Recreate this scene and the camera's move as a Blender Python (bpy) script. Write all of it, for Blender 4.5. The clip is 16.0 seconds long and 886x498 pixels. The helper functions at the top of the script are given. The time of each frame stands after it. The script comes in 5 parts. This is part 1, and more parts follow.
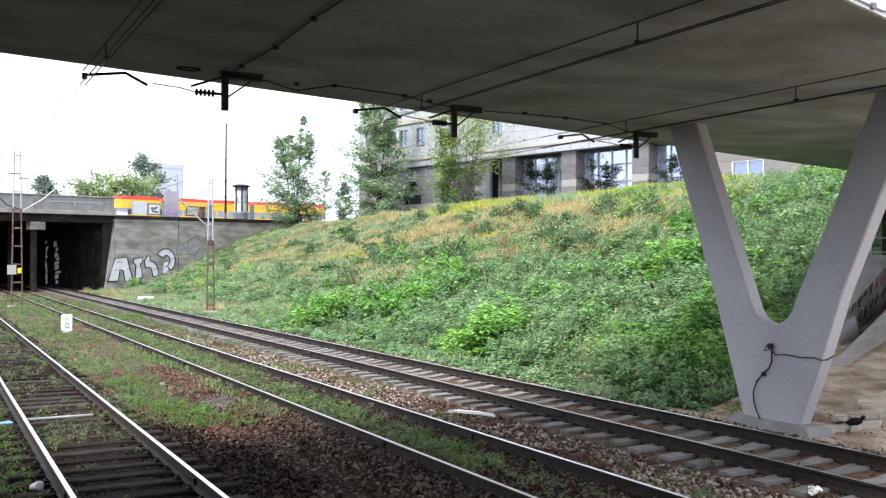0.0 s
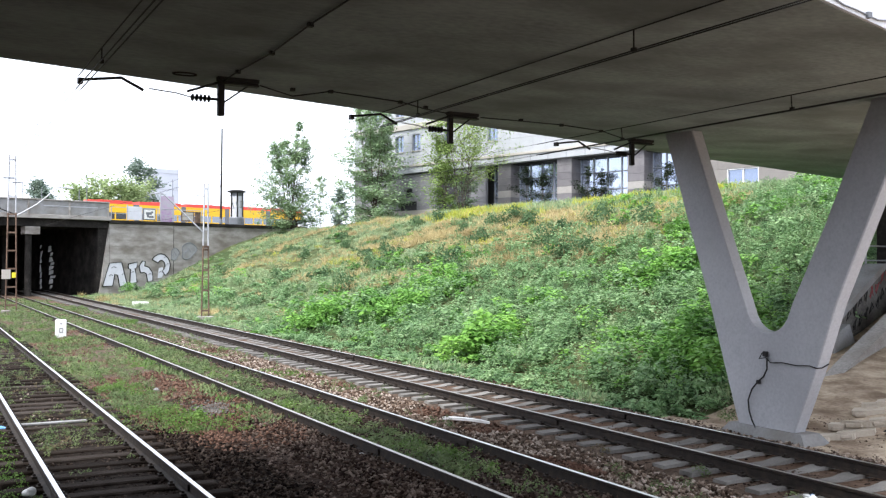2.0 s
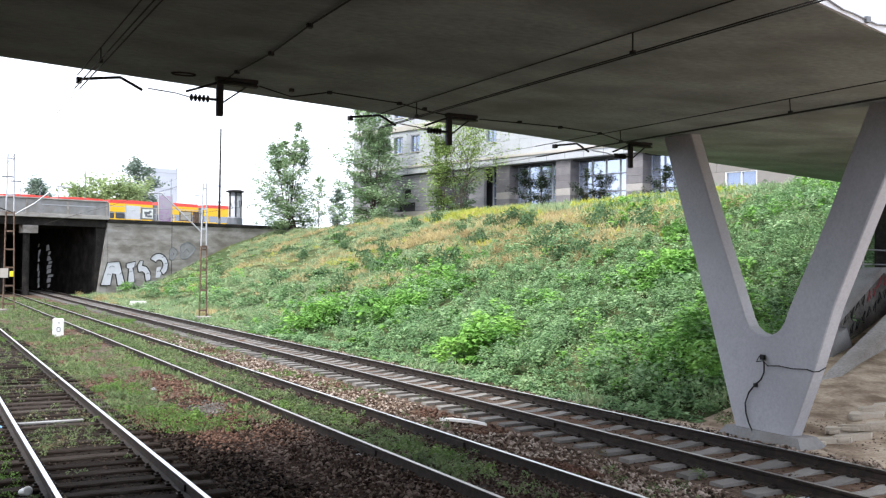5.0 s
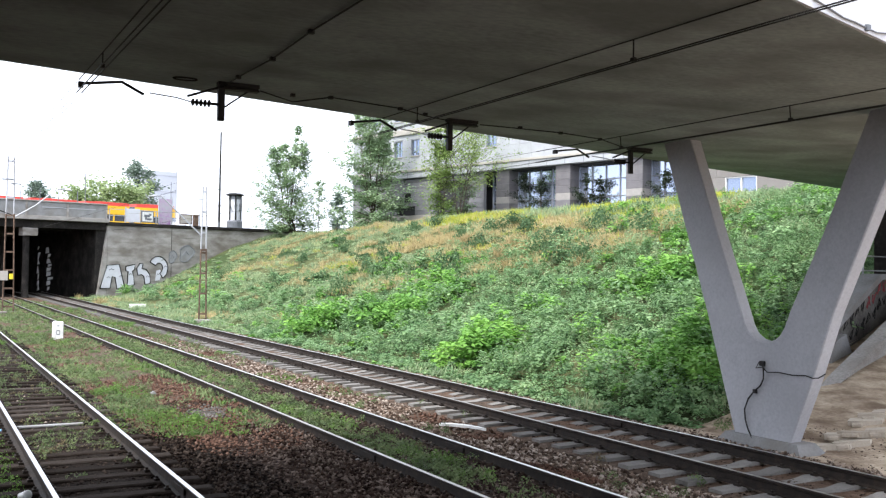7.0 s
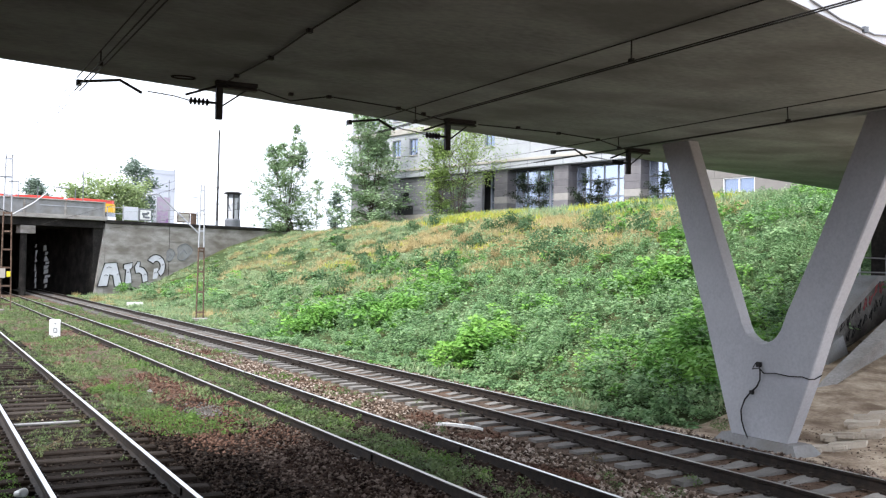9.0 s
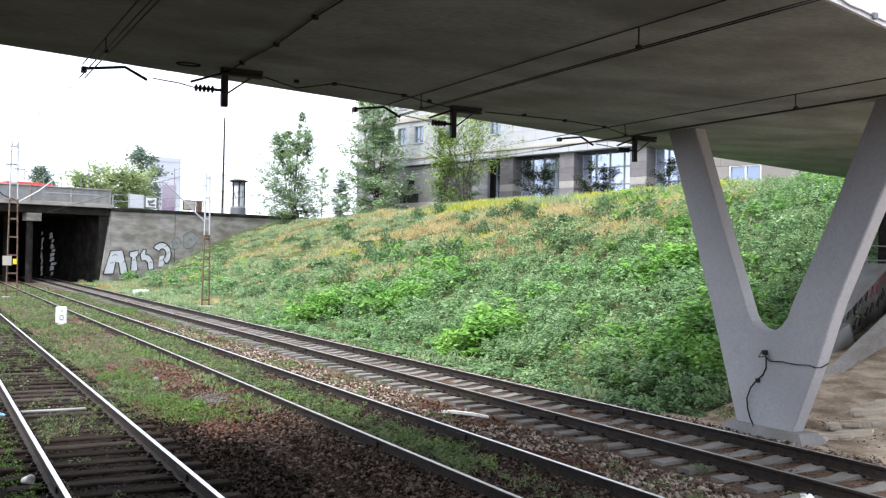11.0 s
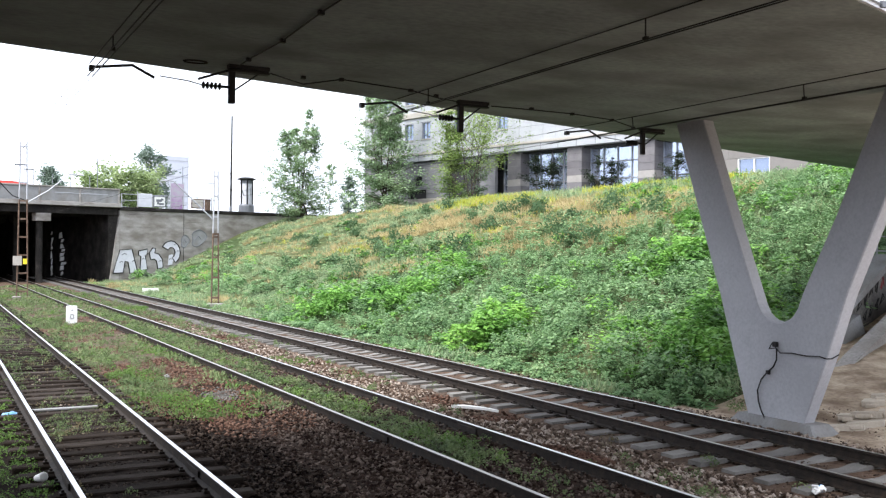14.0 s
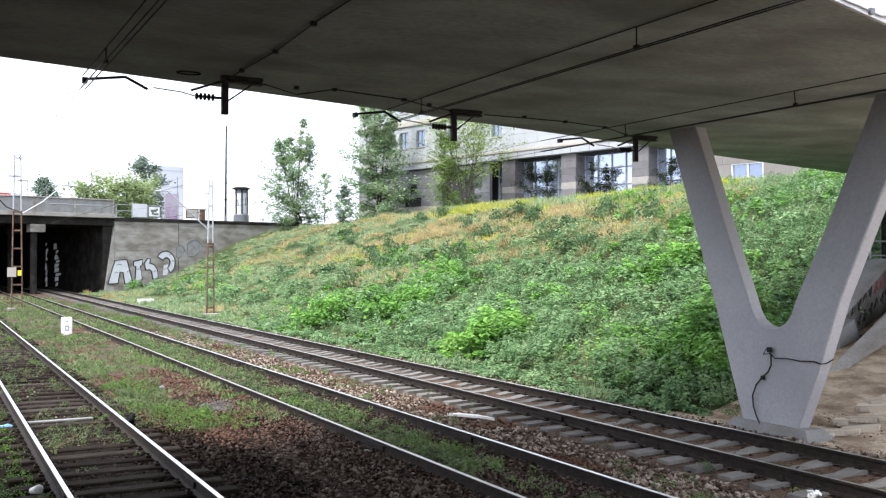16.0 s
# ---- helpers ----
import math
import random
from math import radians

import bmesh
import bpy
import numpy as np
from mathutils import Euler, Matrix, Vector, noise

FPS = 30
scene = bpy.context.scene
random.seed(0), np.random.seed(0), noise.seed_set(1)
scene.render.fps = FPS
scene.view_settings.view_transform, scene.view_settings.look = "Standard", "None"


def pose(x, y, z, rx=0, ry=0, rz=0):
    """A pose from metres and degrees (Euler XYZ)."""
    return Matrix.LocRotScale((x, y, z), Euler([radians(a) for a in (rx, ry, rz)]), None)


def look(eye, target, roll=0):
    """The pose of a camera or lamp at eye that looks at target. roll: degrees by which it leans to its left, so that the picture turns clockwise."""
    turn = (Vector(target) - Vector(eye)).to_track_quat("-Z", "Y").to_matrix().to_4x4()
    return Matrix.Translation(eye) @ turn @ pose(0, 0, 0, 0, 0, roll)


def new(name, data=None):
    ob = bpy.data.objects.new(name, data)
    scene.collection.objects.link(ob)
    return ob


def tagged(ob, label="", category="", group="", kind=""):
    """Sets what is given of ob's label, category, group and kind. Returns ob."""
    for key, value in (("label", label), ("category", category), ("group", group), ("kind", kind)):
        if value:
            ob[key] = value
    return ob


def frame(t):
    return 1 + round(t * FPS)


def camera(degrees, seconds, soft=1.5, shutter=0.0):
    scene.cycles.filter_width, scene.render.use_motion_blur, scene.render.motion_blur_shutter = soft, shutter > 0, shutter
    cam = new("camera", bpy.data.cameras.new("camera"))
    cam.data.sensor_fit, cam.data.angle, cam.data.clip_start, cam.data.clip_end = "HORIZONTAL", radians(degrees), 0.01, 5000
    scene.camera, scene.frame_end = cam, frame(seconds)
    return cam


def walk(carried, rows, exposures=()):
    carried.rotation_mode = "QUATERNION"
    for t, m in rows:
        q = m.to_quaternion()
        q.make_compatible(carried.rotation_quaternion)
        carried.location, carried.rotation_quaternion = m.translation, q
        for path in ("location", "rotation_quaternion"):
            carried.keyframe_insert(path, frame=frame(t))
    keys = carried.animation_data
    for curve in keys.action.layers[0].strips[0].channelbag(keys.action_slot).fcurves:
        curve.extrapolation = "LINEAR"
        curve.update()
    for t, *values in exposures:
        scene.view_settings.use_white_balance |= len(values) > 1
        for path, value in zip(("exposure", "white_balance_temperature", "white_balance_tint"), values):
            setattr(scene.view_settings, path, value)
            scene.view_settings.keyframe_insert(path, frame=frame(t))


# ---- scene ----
cam = camera(49.4, 16.0, soft=1.25)
CAMERA_ROWS = [
    (0.0, pose(0.002, 0.019, 2.659, 90.634, 0.034, -28.206)),
    (0.5, pose(0.006, 0.023, 2.643, 90.838, 0.156, -28.297)),
    (1.0, pose(0.009, 0.032, 2.659, 91.004, 0.052, -28.361)),
    (1.5, pose(0.019, 0.041, 2.661, 90.936, -0.076, -28.360)),
    (2.0, pose(0.007, 0.033, 2.661, 91.014, -0.217, -28.484)),
    (2.5, pose(0.005, 0.020, 2.650, 90.980, -0.353, -28.787)),
    (3.0, pose(0.019, 0.048, 2.659, 91.153, -0.052, -28.609)),
    (3.5, pose(0.010, 0.032, 2.665, 91.026, -0.270, -28.768)),
    (4.0, pose(0.008, 0.034, 2.663, 91.028, -0.276, -28.580)),
    (6.5, pose(0.008, 0.017, 2.682, 91.136, -0.892, -28.771)),
    (7.0, pose(-0.009, 0.017, 2.686, 91.315, -0.771, -28.624)),
    (7.5, pose(-0.004, 0.020, 2.686, 91.303, -0.887, -28.939)),
    (8.0, pose(-0.001, 0.023, 2.680, 91.399, -1.027, -28.844)),
    (8.5, pose(0.003, 0.005, 2.672, 91.533, -1.058, -28.749)),
    (9.0, pose(-0.007, 0.006, 2.688, 91.289, -1.030, -28.753)),
    (11.5, pose(0.000, 0.035, 2.685, 90.452, -0.982, -28.162)),
    (12.0, pose(-0.010, 0.033, 2.670, 90.316, -0.876, -27.648)),
    (12.5, pose(-0.010, 0.024, 2.670, 90.045, -1.081, -27.619)),
    (13.0, pose(0.005, 0.044, 2.673, 90.148, -0.834, -27.791)),
    (13.5, pose(0.003, 0.031, 2.673, 90.097, -0.770, -27.961)),
    (14.0, pose(-0.003, 0.032, 2.666, 90.316, -0.493, -27.938)),
    (14.5, pose(0.004, 0.031, 2.680, 90.474, -0.419, -27.907)),
    (15.0, pose(0.000, 0.012, 2.681, 90.836, -0.343, -27.813)),
    (15.5, pose(-0.001, -0.002, 2.678, 90.929, -0.002, -27.928)),
    (16.0, pose(-0.000, -0.000, 2.680, 90.773, -0.000, -28.206)),
]
walk(cam, CAMERA_ROWS)

# ---- world and sun: bright overcast ----
scene.view_settings.exposure = 1.40
world = bpy.data.worlds.new("sky")
scene.world = world
world.use_nodes = True
wn, wl = world.node_tree.nodes, world.node_tree.links
wn.clear()
sky = wn.new("ShaderNodeTexSky")
sky.sky_type = "NISHITA"
sky.sun_disc = False
sky.sun_elevation, sky.sun_rotation = radians(55), radians(246)
sky.air_density, sky.dust_density, sky.ozone_density = 1.0, 6.0, 1.0
cloud = wn.new("ShaderNodeHueSaturation")
cloud.inputs["Saturation"].default_value = 0.22
bg = wn.new("ShaderNodeBackground")
bg.inputs["Strength"].default_value = 0.15
wo = wn.new("ShaderNodeOutputWorld")
veil = wn.new("ShaderNodeMix")
veil.data_type = "RGBA"
veil.inputs[0].default_value = 0.75
veil.inputs[7].default_value = (5.65, 6.1, 7.1, 1)
wl.new(sky.outputs[0], cloud.inputs["Color"])
wl.new(cloud.outputs[0], veil.inputs[6])
wl.new(veil.outputs[2], bg.inputs[0])
wl.new(bg.outputs[0], wo.inputs[0])
sun = new("sun", bpy.data.lights.new("sun", "SUN"))
sun.data.energy, sun.data.angle, sun.data.color = 1.75, radians(22), (1.0, 0.97, 0.92)
sun.matrix_basis = look((0, 0, 60), (0.52 * 60, 0.23 * 60, 60 - 0.82 * 60))


# ---- materials ----
def mat(name, cols, scale=6.0, rough=0.8, bump=0.3, metal=0.0, fine=60.0, stain=None, stain_scale=0.8, stain_amt=0.5,
        spec=None, per=0.0, island=False, stretch=(1, 1, 1), dist=0.01):
    """Two scales of noise over a colour ramp, an optional stain, and relief."""
    m = bpy.data.materials.new(name)
    m.use_nodes = True
    n, l = m.node_tree.nodes, m.node_tree.links
    p = n["Principled BSDF"]
    geo = n.new("ShaderNodeNewGeometry")
    mp = n.new("ShaderNodeMapping")
    mp.inputs["Scale"].default_value = stretch
    l.new(geo.outputs["Position"], mp.inputs["Vector"])
    a = n.new("ShaderNodeTexNoise")
    a.inputs["Scale"].default_value, a.inputs["Detail"].default_value = scale, 6
    b = n.new("ShaderNodeTexNoise")
    b.inputs["Scale"].default_value, b.inputs["Detail"].default_value = fine, 3
    l.new(mp.outputs[0], a.inputs["Vector"])
    l.new(mp.outputs[0], b.inputs["Vector"])
    mixf = n.new("ShaderNodeMath")
    mixf.operation = "MULTIPLY_ADD"
    mixf.inputs[1].default_value = 0.45
    l.new(b.outputs["Fac"], mixf.inputs[0])
    sub = n.new("ShaderNodeMath")
    sub.operation = "MULTIPLY"
    sub.inputs[1].default_value = 0.55
    l.new(a.outputs["Fac"], sub.inputs[0])
    l.new(sub.outputs[0], mixf.inputs[2])
    fac = mixf.outputs[0]
    if per or island:
        src = n.new("ShaderNodeObjectInfo").outputs["Random"] if not island else geo.outputs["Random Per Island"]
        ad = n.new("ShaderNodeMath")
        ad.operation = "MULTIPLY_ADD"
        ad.inputs[1].default_value = per
        off = n.new("ShaderNodeMath")
        off.operation = "SUBTRACT"
        off.inputs[1].default_value = per / 2
        l.new(fac, off.inputs[0])
        l.new(src, ad.inputs[0])
        l.new(off.outputs[0], ad.inputs[2])
        fac = ad.outputs[0]
    ramp = n.new("ShaderNodeValToRGB")
    els = ramp.color_ramp.elements
    lo, hi = (0.33, 0.67) if not per else (0.2, 0.8)
    while len(els) < len(cols):
        els.new(0.5)
    for i, c in enumerate(cols):
        els[i].position = lo + (hi - lo) * i / max(1, len(cols) - 1)
        els[i].color = (*c, 1)
    l.new(fac, ramp.inputs[0])
    col = ramp.outputs[0]
    if stain:
        s = n.new("ShaderNodeTexNoise")
        s.inputs["Scale"].default_value, s.inputs["Detail"].default_value = stain_scale, 5
        l.new(mp.outputs[0], s.inputs["Vector"])
        sr = n.new("ShaderNodeMapRange")
        sr.inputs["From Min"].default_value, sr.inputs["From Max"].default_value = 0.45, 0.68
        sr.inputs["To Max"].default_value = stain_amt
        l.new(s.outputs["Fac"], sr.inputs["Value"])
        mx = n.new("ShaderNodeMix")
        mx.data_type = "RGBA"
        mx.inputs["B"].default_value = (*stain, 1)
        mx.inputs[7].default_value = (*stain, 1)
        l.new(sr.outputs[0], mx.inputs[0])
        l.new(col, mx.inputs[6])
        col = mx.outputs[2]
    l.new(col, p.inputs["Base Color"])
    p.inputs["Roughness"].default_value = rough
    p.inputs["Metallic"].default_value = metal
    p.inputs["Specular IOR Level"].default_value = spec if spec is not None else (0.03 if rough > 0.84 else 0.3)
    if bump:
        bp = n.new("ShaderNodeBump")
        bp.inputs["Strength"].default_value, bp.inputs["Distance"].default_value = bump, dist
        l.new(fac if not (per or island) else mixf.outputs[0], bp.inputs["Height"])
        l.new(bp.outputs[0], p.inputs["Normal"])
    return m


def plain(name, c, rough=0.5, metal=0.0, spec=0.5):
    return mat(name, [tuple(v * 0.9 for v in c), tuple(min(1, v * 1.08) for v in c)], 3, rough, 0.08, metal, 40, spec=spec)


SOFFIT = mat("soffit_concrete", [(0.235, 0.257, 0.248), (0.31, 0.337, 0.326), (0.38, 0.41, 0.397)], 0.8, 0.9, 0.2, fine=9,
             stain=(0.185, 0.193, 0.183), stain_scale=0.55, stain_amt=0.75, stretch=(1, 1.6, 1))
PIER = mat("painted_concrete", [(0.40, 0.405, 0.435), (0.475, 0.48, 0.51), (0.54, 0.545, 0.575)], 1.4, 0.75, 0.12, fine=22,
           stain=(0.28, 0.28, 0.30), stain_scale=0.7, stain_amt=0.5)
CONC = mat("old_concrete", [(0.23, 0.215, 0.205), (0.335, 0.318, 0.303), (0.425, 0.405, 0.39)], 1.2, 0.9, 0.4, fine=18,
           stain=(0.13, 0.11, 0.09), stain_scale=0.5, stain_amt=0.7, stretch=(1, 1, 2.2))
CONC_LIGHT = mat("light_concrete", [(0.20, 0.203, 0.208), (0.265, 0.268, 0.275), (0.325, 0.328, 0.335)], 1.5, 0.85, 0.3, fine=25,
                 stain=(0.2, 0.18, 0.16), stain_scale=0.9, stain_amt=0.6)
SANDSTONE = mat("sandy_slab", [(0.36, 0.31, 0.25), (0.48, 0.42, 0.35), (0.57, 0.51, 0.43)], 3, 0.9, 0.4, fine=30, per=0.3)
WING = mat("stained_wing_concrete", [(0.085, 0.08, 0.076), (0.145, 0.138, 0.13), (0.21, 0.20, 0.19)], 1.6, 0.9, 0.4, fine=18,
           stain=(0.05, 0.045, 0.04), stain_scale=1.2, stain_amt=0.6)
# near-black: soot plus the shade of covered places, painted into the colour
DARK_CONC = mat("soot_and_shade_concrete", [(0.012, 0.011, 0.011), (0.026, 0.024, 0.023), (0.06, 0.055, 0.05)], 1.0, 0.95, 0.3, fine=12)
RUST = mat("rusty_steel", [(0.012, 0.010, 0.009), (0.024, 0.018, 0.015), (0.052, 0.036, 0.026)], 9, 0.75, 0.3, 0.2, fine=90)
POLISH = mat("polished_steel", [(0.55, 0.55, 0.56), (0.72, 0.72, 0.73)], 4, 0.33, 0.03, 1.0, fine=50, stretch=(6, 0.4, 6))
DULL = mat("worn_steel", [(0.30, 0.28, 0.26), (0.46, 0.44, 0.42)], 4, 0.42, 0.05, 0.9, fine=50, stretch=(6, 0.4, 6))
SLEEPER_W = mat("weathered_wood", [(0.009, 0.007, 0.0057), (0.026, 0.020, 0.0165), (0.08, 0.068, 0.060)], 5, 0.9, 0.5, fine=50,
                per=0.35, stretch=(1, 7, 3))
SLEEPER_C = mat("sleeper_concrete", [(0.10, 0.095, 0.088), (0.165, 0.156, 0.147), (0.25, 0.24, 0.225)], 4, 0.9, 0.4, fine=50, per=0.3)
# near track bed: oily stone with overpass shade worked into the colour
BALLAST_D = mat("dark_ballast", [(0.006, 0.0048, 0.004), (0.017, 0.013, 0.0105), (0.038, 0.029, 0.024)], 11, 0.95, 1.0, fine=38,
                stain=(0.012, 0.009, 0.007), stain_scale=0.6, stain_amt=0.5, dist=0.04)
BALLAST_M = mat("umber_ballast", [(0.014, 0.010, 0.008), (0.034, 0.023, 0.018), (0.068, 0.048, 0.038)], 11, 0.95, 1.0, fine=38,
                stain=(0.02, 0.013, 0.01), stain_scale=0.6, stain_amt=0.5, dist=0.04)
BALLAST_B = mat("brown_ballast", [(0.04, 0.03, 0.022), (0.09, 0.065, 0.05), (0.17, 0.13, 0.105)], 11, 0.95, 1.0, fine=38,
                stain=(0.12, 0.065, 0.04), stain_scale=0.3, stain_amt=0.5, dist=0.04)
# dark stones whose colour also holds part of the overpass shade
STONE_D = mat("dark_shaded_stones", [(0.006, 0.004, 0.0033), (0.015, 0.010, 0.008), (0.033, 0.023, 0.018), (0.075, 0.058, 0.048)], 8, 0.9, 0.3,
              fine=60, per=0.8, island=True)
STONE_B = mat("brown_stones", [(0.055, 0.038, 0.029), (0.125, 0.088, 0.067), (0.22, 0.165, 0.13), (0.38, 0.32, 0.275)], 8, 0.9, 0.3,
              fine=60, per=0.8, island=True)
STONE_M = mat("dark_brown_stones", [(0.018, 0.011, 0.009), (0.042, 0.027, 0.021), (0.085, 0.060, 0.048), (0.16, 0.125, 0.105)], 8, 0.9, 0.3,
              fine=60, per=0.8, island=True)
STONE_R = mat("red_stones", [(0.05, 0.029, 0.021), (0.105, 0.058, 0.042), (0.18, 0.11, 0.083)], 8, 0.9, 0.3, fine=60, per=0.7, island=True)
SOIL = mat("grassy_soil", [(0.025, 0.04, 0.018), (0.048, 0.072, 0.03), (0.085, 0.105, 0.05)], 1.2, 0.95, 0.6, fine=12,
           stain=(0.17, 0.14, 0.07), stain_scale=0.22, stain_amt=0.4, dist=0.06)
DIRT = mat("bare_dirt", [(0.25, 0.19, 0.14), (0.43, 0.345, 0.26), (0.58, 0.485, 0.38)], 1.6, 0.95, 0.7, fine=16,
           stain=(0.15, 0.105, 0.075), stain_scale=1.5, stain_amt=0.85, dist=0.09, stretch=(1.6, 0.7, 1))
PAVE = mat("far_paving", [(0.16, 0.16, 0.15), (0.24, 0.235, 0.225)], 2, 0.9, 0.2, fine=20)
IRON = mat("black_iron", [(0.012, 0.012, 0.013), (0.03, 0.028, 0.027)], 10, 0.6, 0.1, 0.3)
WIRE = mat("oxidised_wire", [(0.015, 0.014, 0.014), (0.03, 0.028, 0.026)], 10, 0.6, 0.0, 0.3)
GALV = mat("galvanised_steel", [(0.35, 0.36, 0.39), (0.48, 0.49, 0.53)], 6, 0.55, 0.1, 0.3)
MAST_R = mat("mast_primer", [(0.06, 0.036, 0.028), (0.13, 0.085, 0.062), (0.22, 0.16, 0.125)], 5, 0.8, 0.2, 0.1, fine=40)
MAST_RED = plain("faded_red_spray", (0.30, 0.05, 0.06), 0.7)
GRAF = plain("graffiti_white", (0.60, 0.61, 0.67), 0.6)
WHITE = plain("white_paint", (0.78, 0.78, 0.77), 0.5)
YELLOW = plain("yellow_paint", (0.80, 0.46, 0.02), 0.4)
SIGN_Y = plain("sign_yellow", (0.75, 0.62, 0.03), 0.5)
RED = plain("red_paint", (0.66, 0.07, 0.055), 0.4)
BLACK = plain("black_rubber", (0.02, 0.02, 0.022), 0.6)
GREYM = plain("grey_metal", (0.16, 0.17, 0.19), 0.5, 0.2)
PINK = mat("pink_print", [(0.36, 0.20, 0.42), (0.44, 0.36, 0.46), (0.42, 0.41, 0.46)], 1.2, 0.5, 0.0, fine=4)
BLUE = plain("blue_plastic", (0.12, 0.32, 0.62), 0.35)
FACADE = mat("white_cladding", [(0.34, 0.355, 0.38), (0.415, 0.43, 0.46)], 1.0, 0.6, 0.05, fine=10)
CREAM = mat("cream_render", [(0.37, 0.345, 0.315), (0.44, 0.415, 0.38)], 1.0, 0.8, 0.1, fine=10)
GRANITE = mat("grey_granite", [(0.10, 0.096, 0.105), (0.148, 0.14, 0.15), (0.19, 0.183, 0.19)], 2.5, 0.5, 0.1, fine=30, per=0.25)
SLATE = mat("slate_cladding", [(0.16, 0.16, 0.175), (0.235, 0.235, 0.25)], 1.5, 0.6, 0.1, fine=20, per=0.2)
FRAME = plain("window_frame_metal", (0.30, 0.31, 0.34), 0.4, 0.3)
# near-black colour paints the unlit rooms behind the glazing
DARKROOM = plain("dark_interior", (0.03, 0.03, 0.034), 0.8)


def glass(name, tint, rough=0.03):
    m = bpy.data.materials.new(name)
    m.use_nodes = True
    p = m.node_tree.nodes["Principled BSDF"]
    p.inputs["Base Color"].default_value = (*tint, 1)
    p.inputs["Metallic"].default_value, p.inputs["Roughness"].default_value = 0.75, rough
    return m


GLASS = glass("coated_glass", (0.25, 0.30, 0.40))
PANE = glass("reflecting_shop_glass", (0.50, 0.57, 0.72), 0.02)
STONE_WING = mat("pale_stone_wall", [(0.17, 0.16, 0.152), (0.225, 0.212, 0.20)], 2.0, 0.7, 0.1, fine=20, per=0.2)
BEIGE = mat("beige_granite", [(0.26, 0.245, 0.235), (0.34, 0.325, 0.31)], 2.5, 0.5, 0.1, fine=30)
# pale matte colour paints the haze and sky reflection on the tower
TOWER = mat("hazed_tower_glass", [(0.47, 0.49, 0.55), (0.52, 0.54, 0.60)], 0.3, 0.5, 0.0, fine=2)
TRAMGLASS = glass("tram_glass", (0.26, 0.28, 0.31), 0.08)


def leaf_mat(name, cols, patch=None, patch_scale=0.5, gloss=0.55):
    """Leaves: colour by island and by broad patches; some light passes through."""
    m = bpy.data.materials.new(name)
    m.use_nodes = True
    n, l = m.node_tree.nodes, m.node_tree.links
    p = n["Principled BSDF"]
    out = n["Material Output"]
    geo = n.new("ShaderNodeNewGeometry")
    ns = n.new("ShaderNodeTexNoise")
    ns.inputs["Scale"].default_value, ns.inputs["Detail"].default_value = patch_scale, 4
    l.new(geo.outputs["Position"], ns.inputs["Vector"])
    mix = n.new("ShaderNodeMath")
    mix.operation = "MULTIPLY_ADD"
    mix.inputs[1].default_value = 0.14
    l.new(geo.outputs["Random Per Island"], mix.inputs[0])
    sc = n.new("ShaderNodeMath")
    sc.operation = "MULTIPLY"
    sc.inputs[1].default_value = 0.86
    l.new(ns.outputs["Fac"], sc.inputs[0])
    l.new(sc.outputs[0], mix.inputs[2])
    ramp = n.new("ShaderNodeValToRGB")
    els = ramp.color_ramp.elements
    while len(els) < len(cols):
        els.new(0.5)
    for i, c in enumerate(cols):
        els[i].position = 0.27 + 0.46 * i / (len(cols) - 1)
        els[i].color = (*c, 1)
    l.new(mix.outputs[0], ramp.inputs[0])
    l.new(ramp.outputs[0], p.inputs["Base Color"])
    p.inputs["Roughness"].default_value, p.inputs["Specular IOR Level"].default_value = gloss, 0.12
    tr = n.new("ShaderNodeBsdfTranslucent")
    l.new(ramp.outputs[0], tr.inputs["Color"])
    ms = n.new("ShaderNodeMixShader")
    ms.inputs[0].default_value = 0.32
    l.new(p.outputs[0], ms.inputs[1])
    l.new(tr.outputs[0], ms.inputs[2])
    l.new(ms.outputs[0], out.inputs["Surface"])
    return m


WEED = leaf_mat("olive_weed_leaves", [(0.062, 0.092, 0.042), (0.11, 0.155, 0.068), (0.17, 0.225, 0.098), (0.24, 0.285, 0.135)], patch_scale=1.5)
FRESH = leaf_mat("fresh_weed_leaves", [(0.07, 0.13, 0.035), (0.115, 0.205, 0.05), (0.17, 0.285, 0.065)], patch_scale=1.5)
LUSH = leaf_mat("lush_leaves", [(0.075, 0.175, 0.05), (0.14, 0.30, 0.07), (0.21, 0.41, 0.09), (0.31, 0.50, 0.12)])
HERB = leaf_mat("meadow_leaves", [(0.14, 0.205, 0.12), (0.235, 0.32, 0.18), (0.33, 0.41, 0.22), (0.42, 0.46, 0.25)], patch_scale=1.2)
STRAW = leaf_mat("dry_grass", [(0.29, 0.225, 0.115), (0.41, 0.335, 0.175), (0.52, 0.44, 0.235), (0.39, 0.275, 0.145)])
SERE = leaf_mat("sere_weed_leaves", [(0.09, 0.075, 0.042), (0.15, 0.125, 0.07), (0.22, 0.185, 0.11)], patch_scale=1.5)
BLOOM = leaf_mat("yellow_bloom", [(0.26, 0.34, 0.09), (0.42, 0.45, 0.09), (0.60, 0.56, 0.07)])
BUSH = leaf_mat("grey_green_leaves", [(0.05, 0.095, 0.045), (0.085, 0.15, 0.07), (0.13, 0.21, 0.095)])
TREE_D = leaf_mat("poplar_leaves", [(0.125, 0.20, 0.11), (0.24, 0.345, 0.19), (0.38, 0.485, 0.285)])
TREE_L = leaf_mat("light_leaves", [(0.146, 0.224, 0.078), (0.251, 0.355, 0.110), (0.398, 0.485, 0.176)])
# far foliage: haze is painted in as paler, greyer leaf colours
FARLEAF = leaf_mat("hazed_leaves", [(0.20, 0.27, 0.12), (0.28, 0.36, 0.17), (0.38, 0.45, 0.22)])
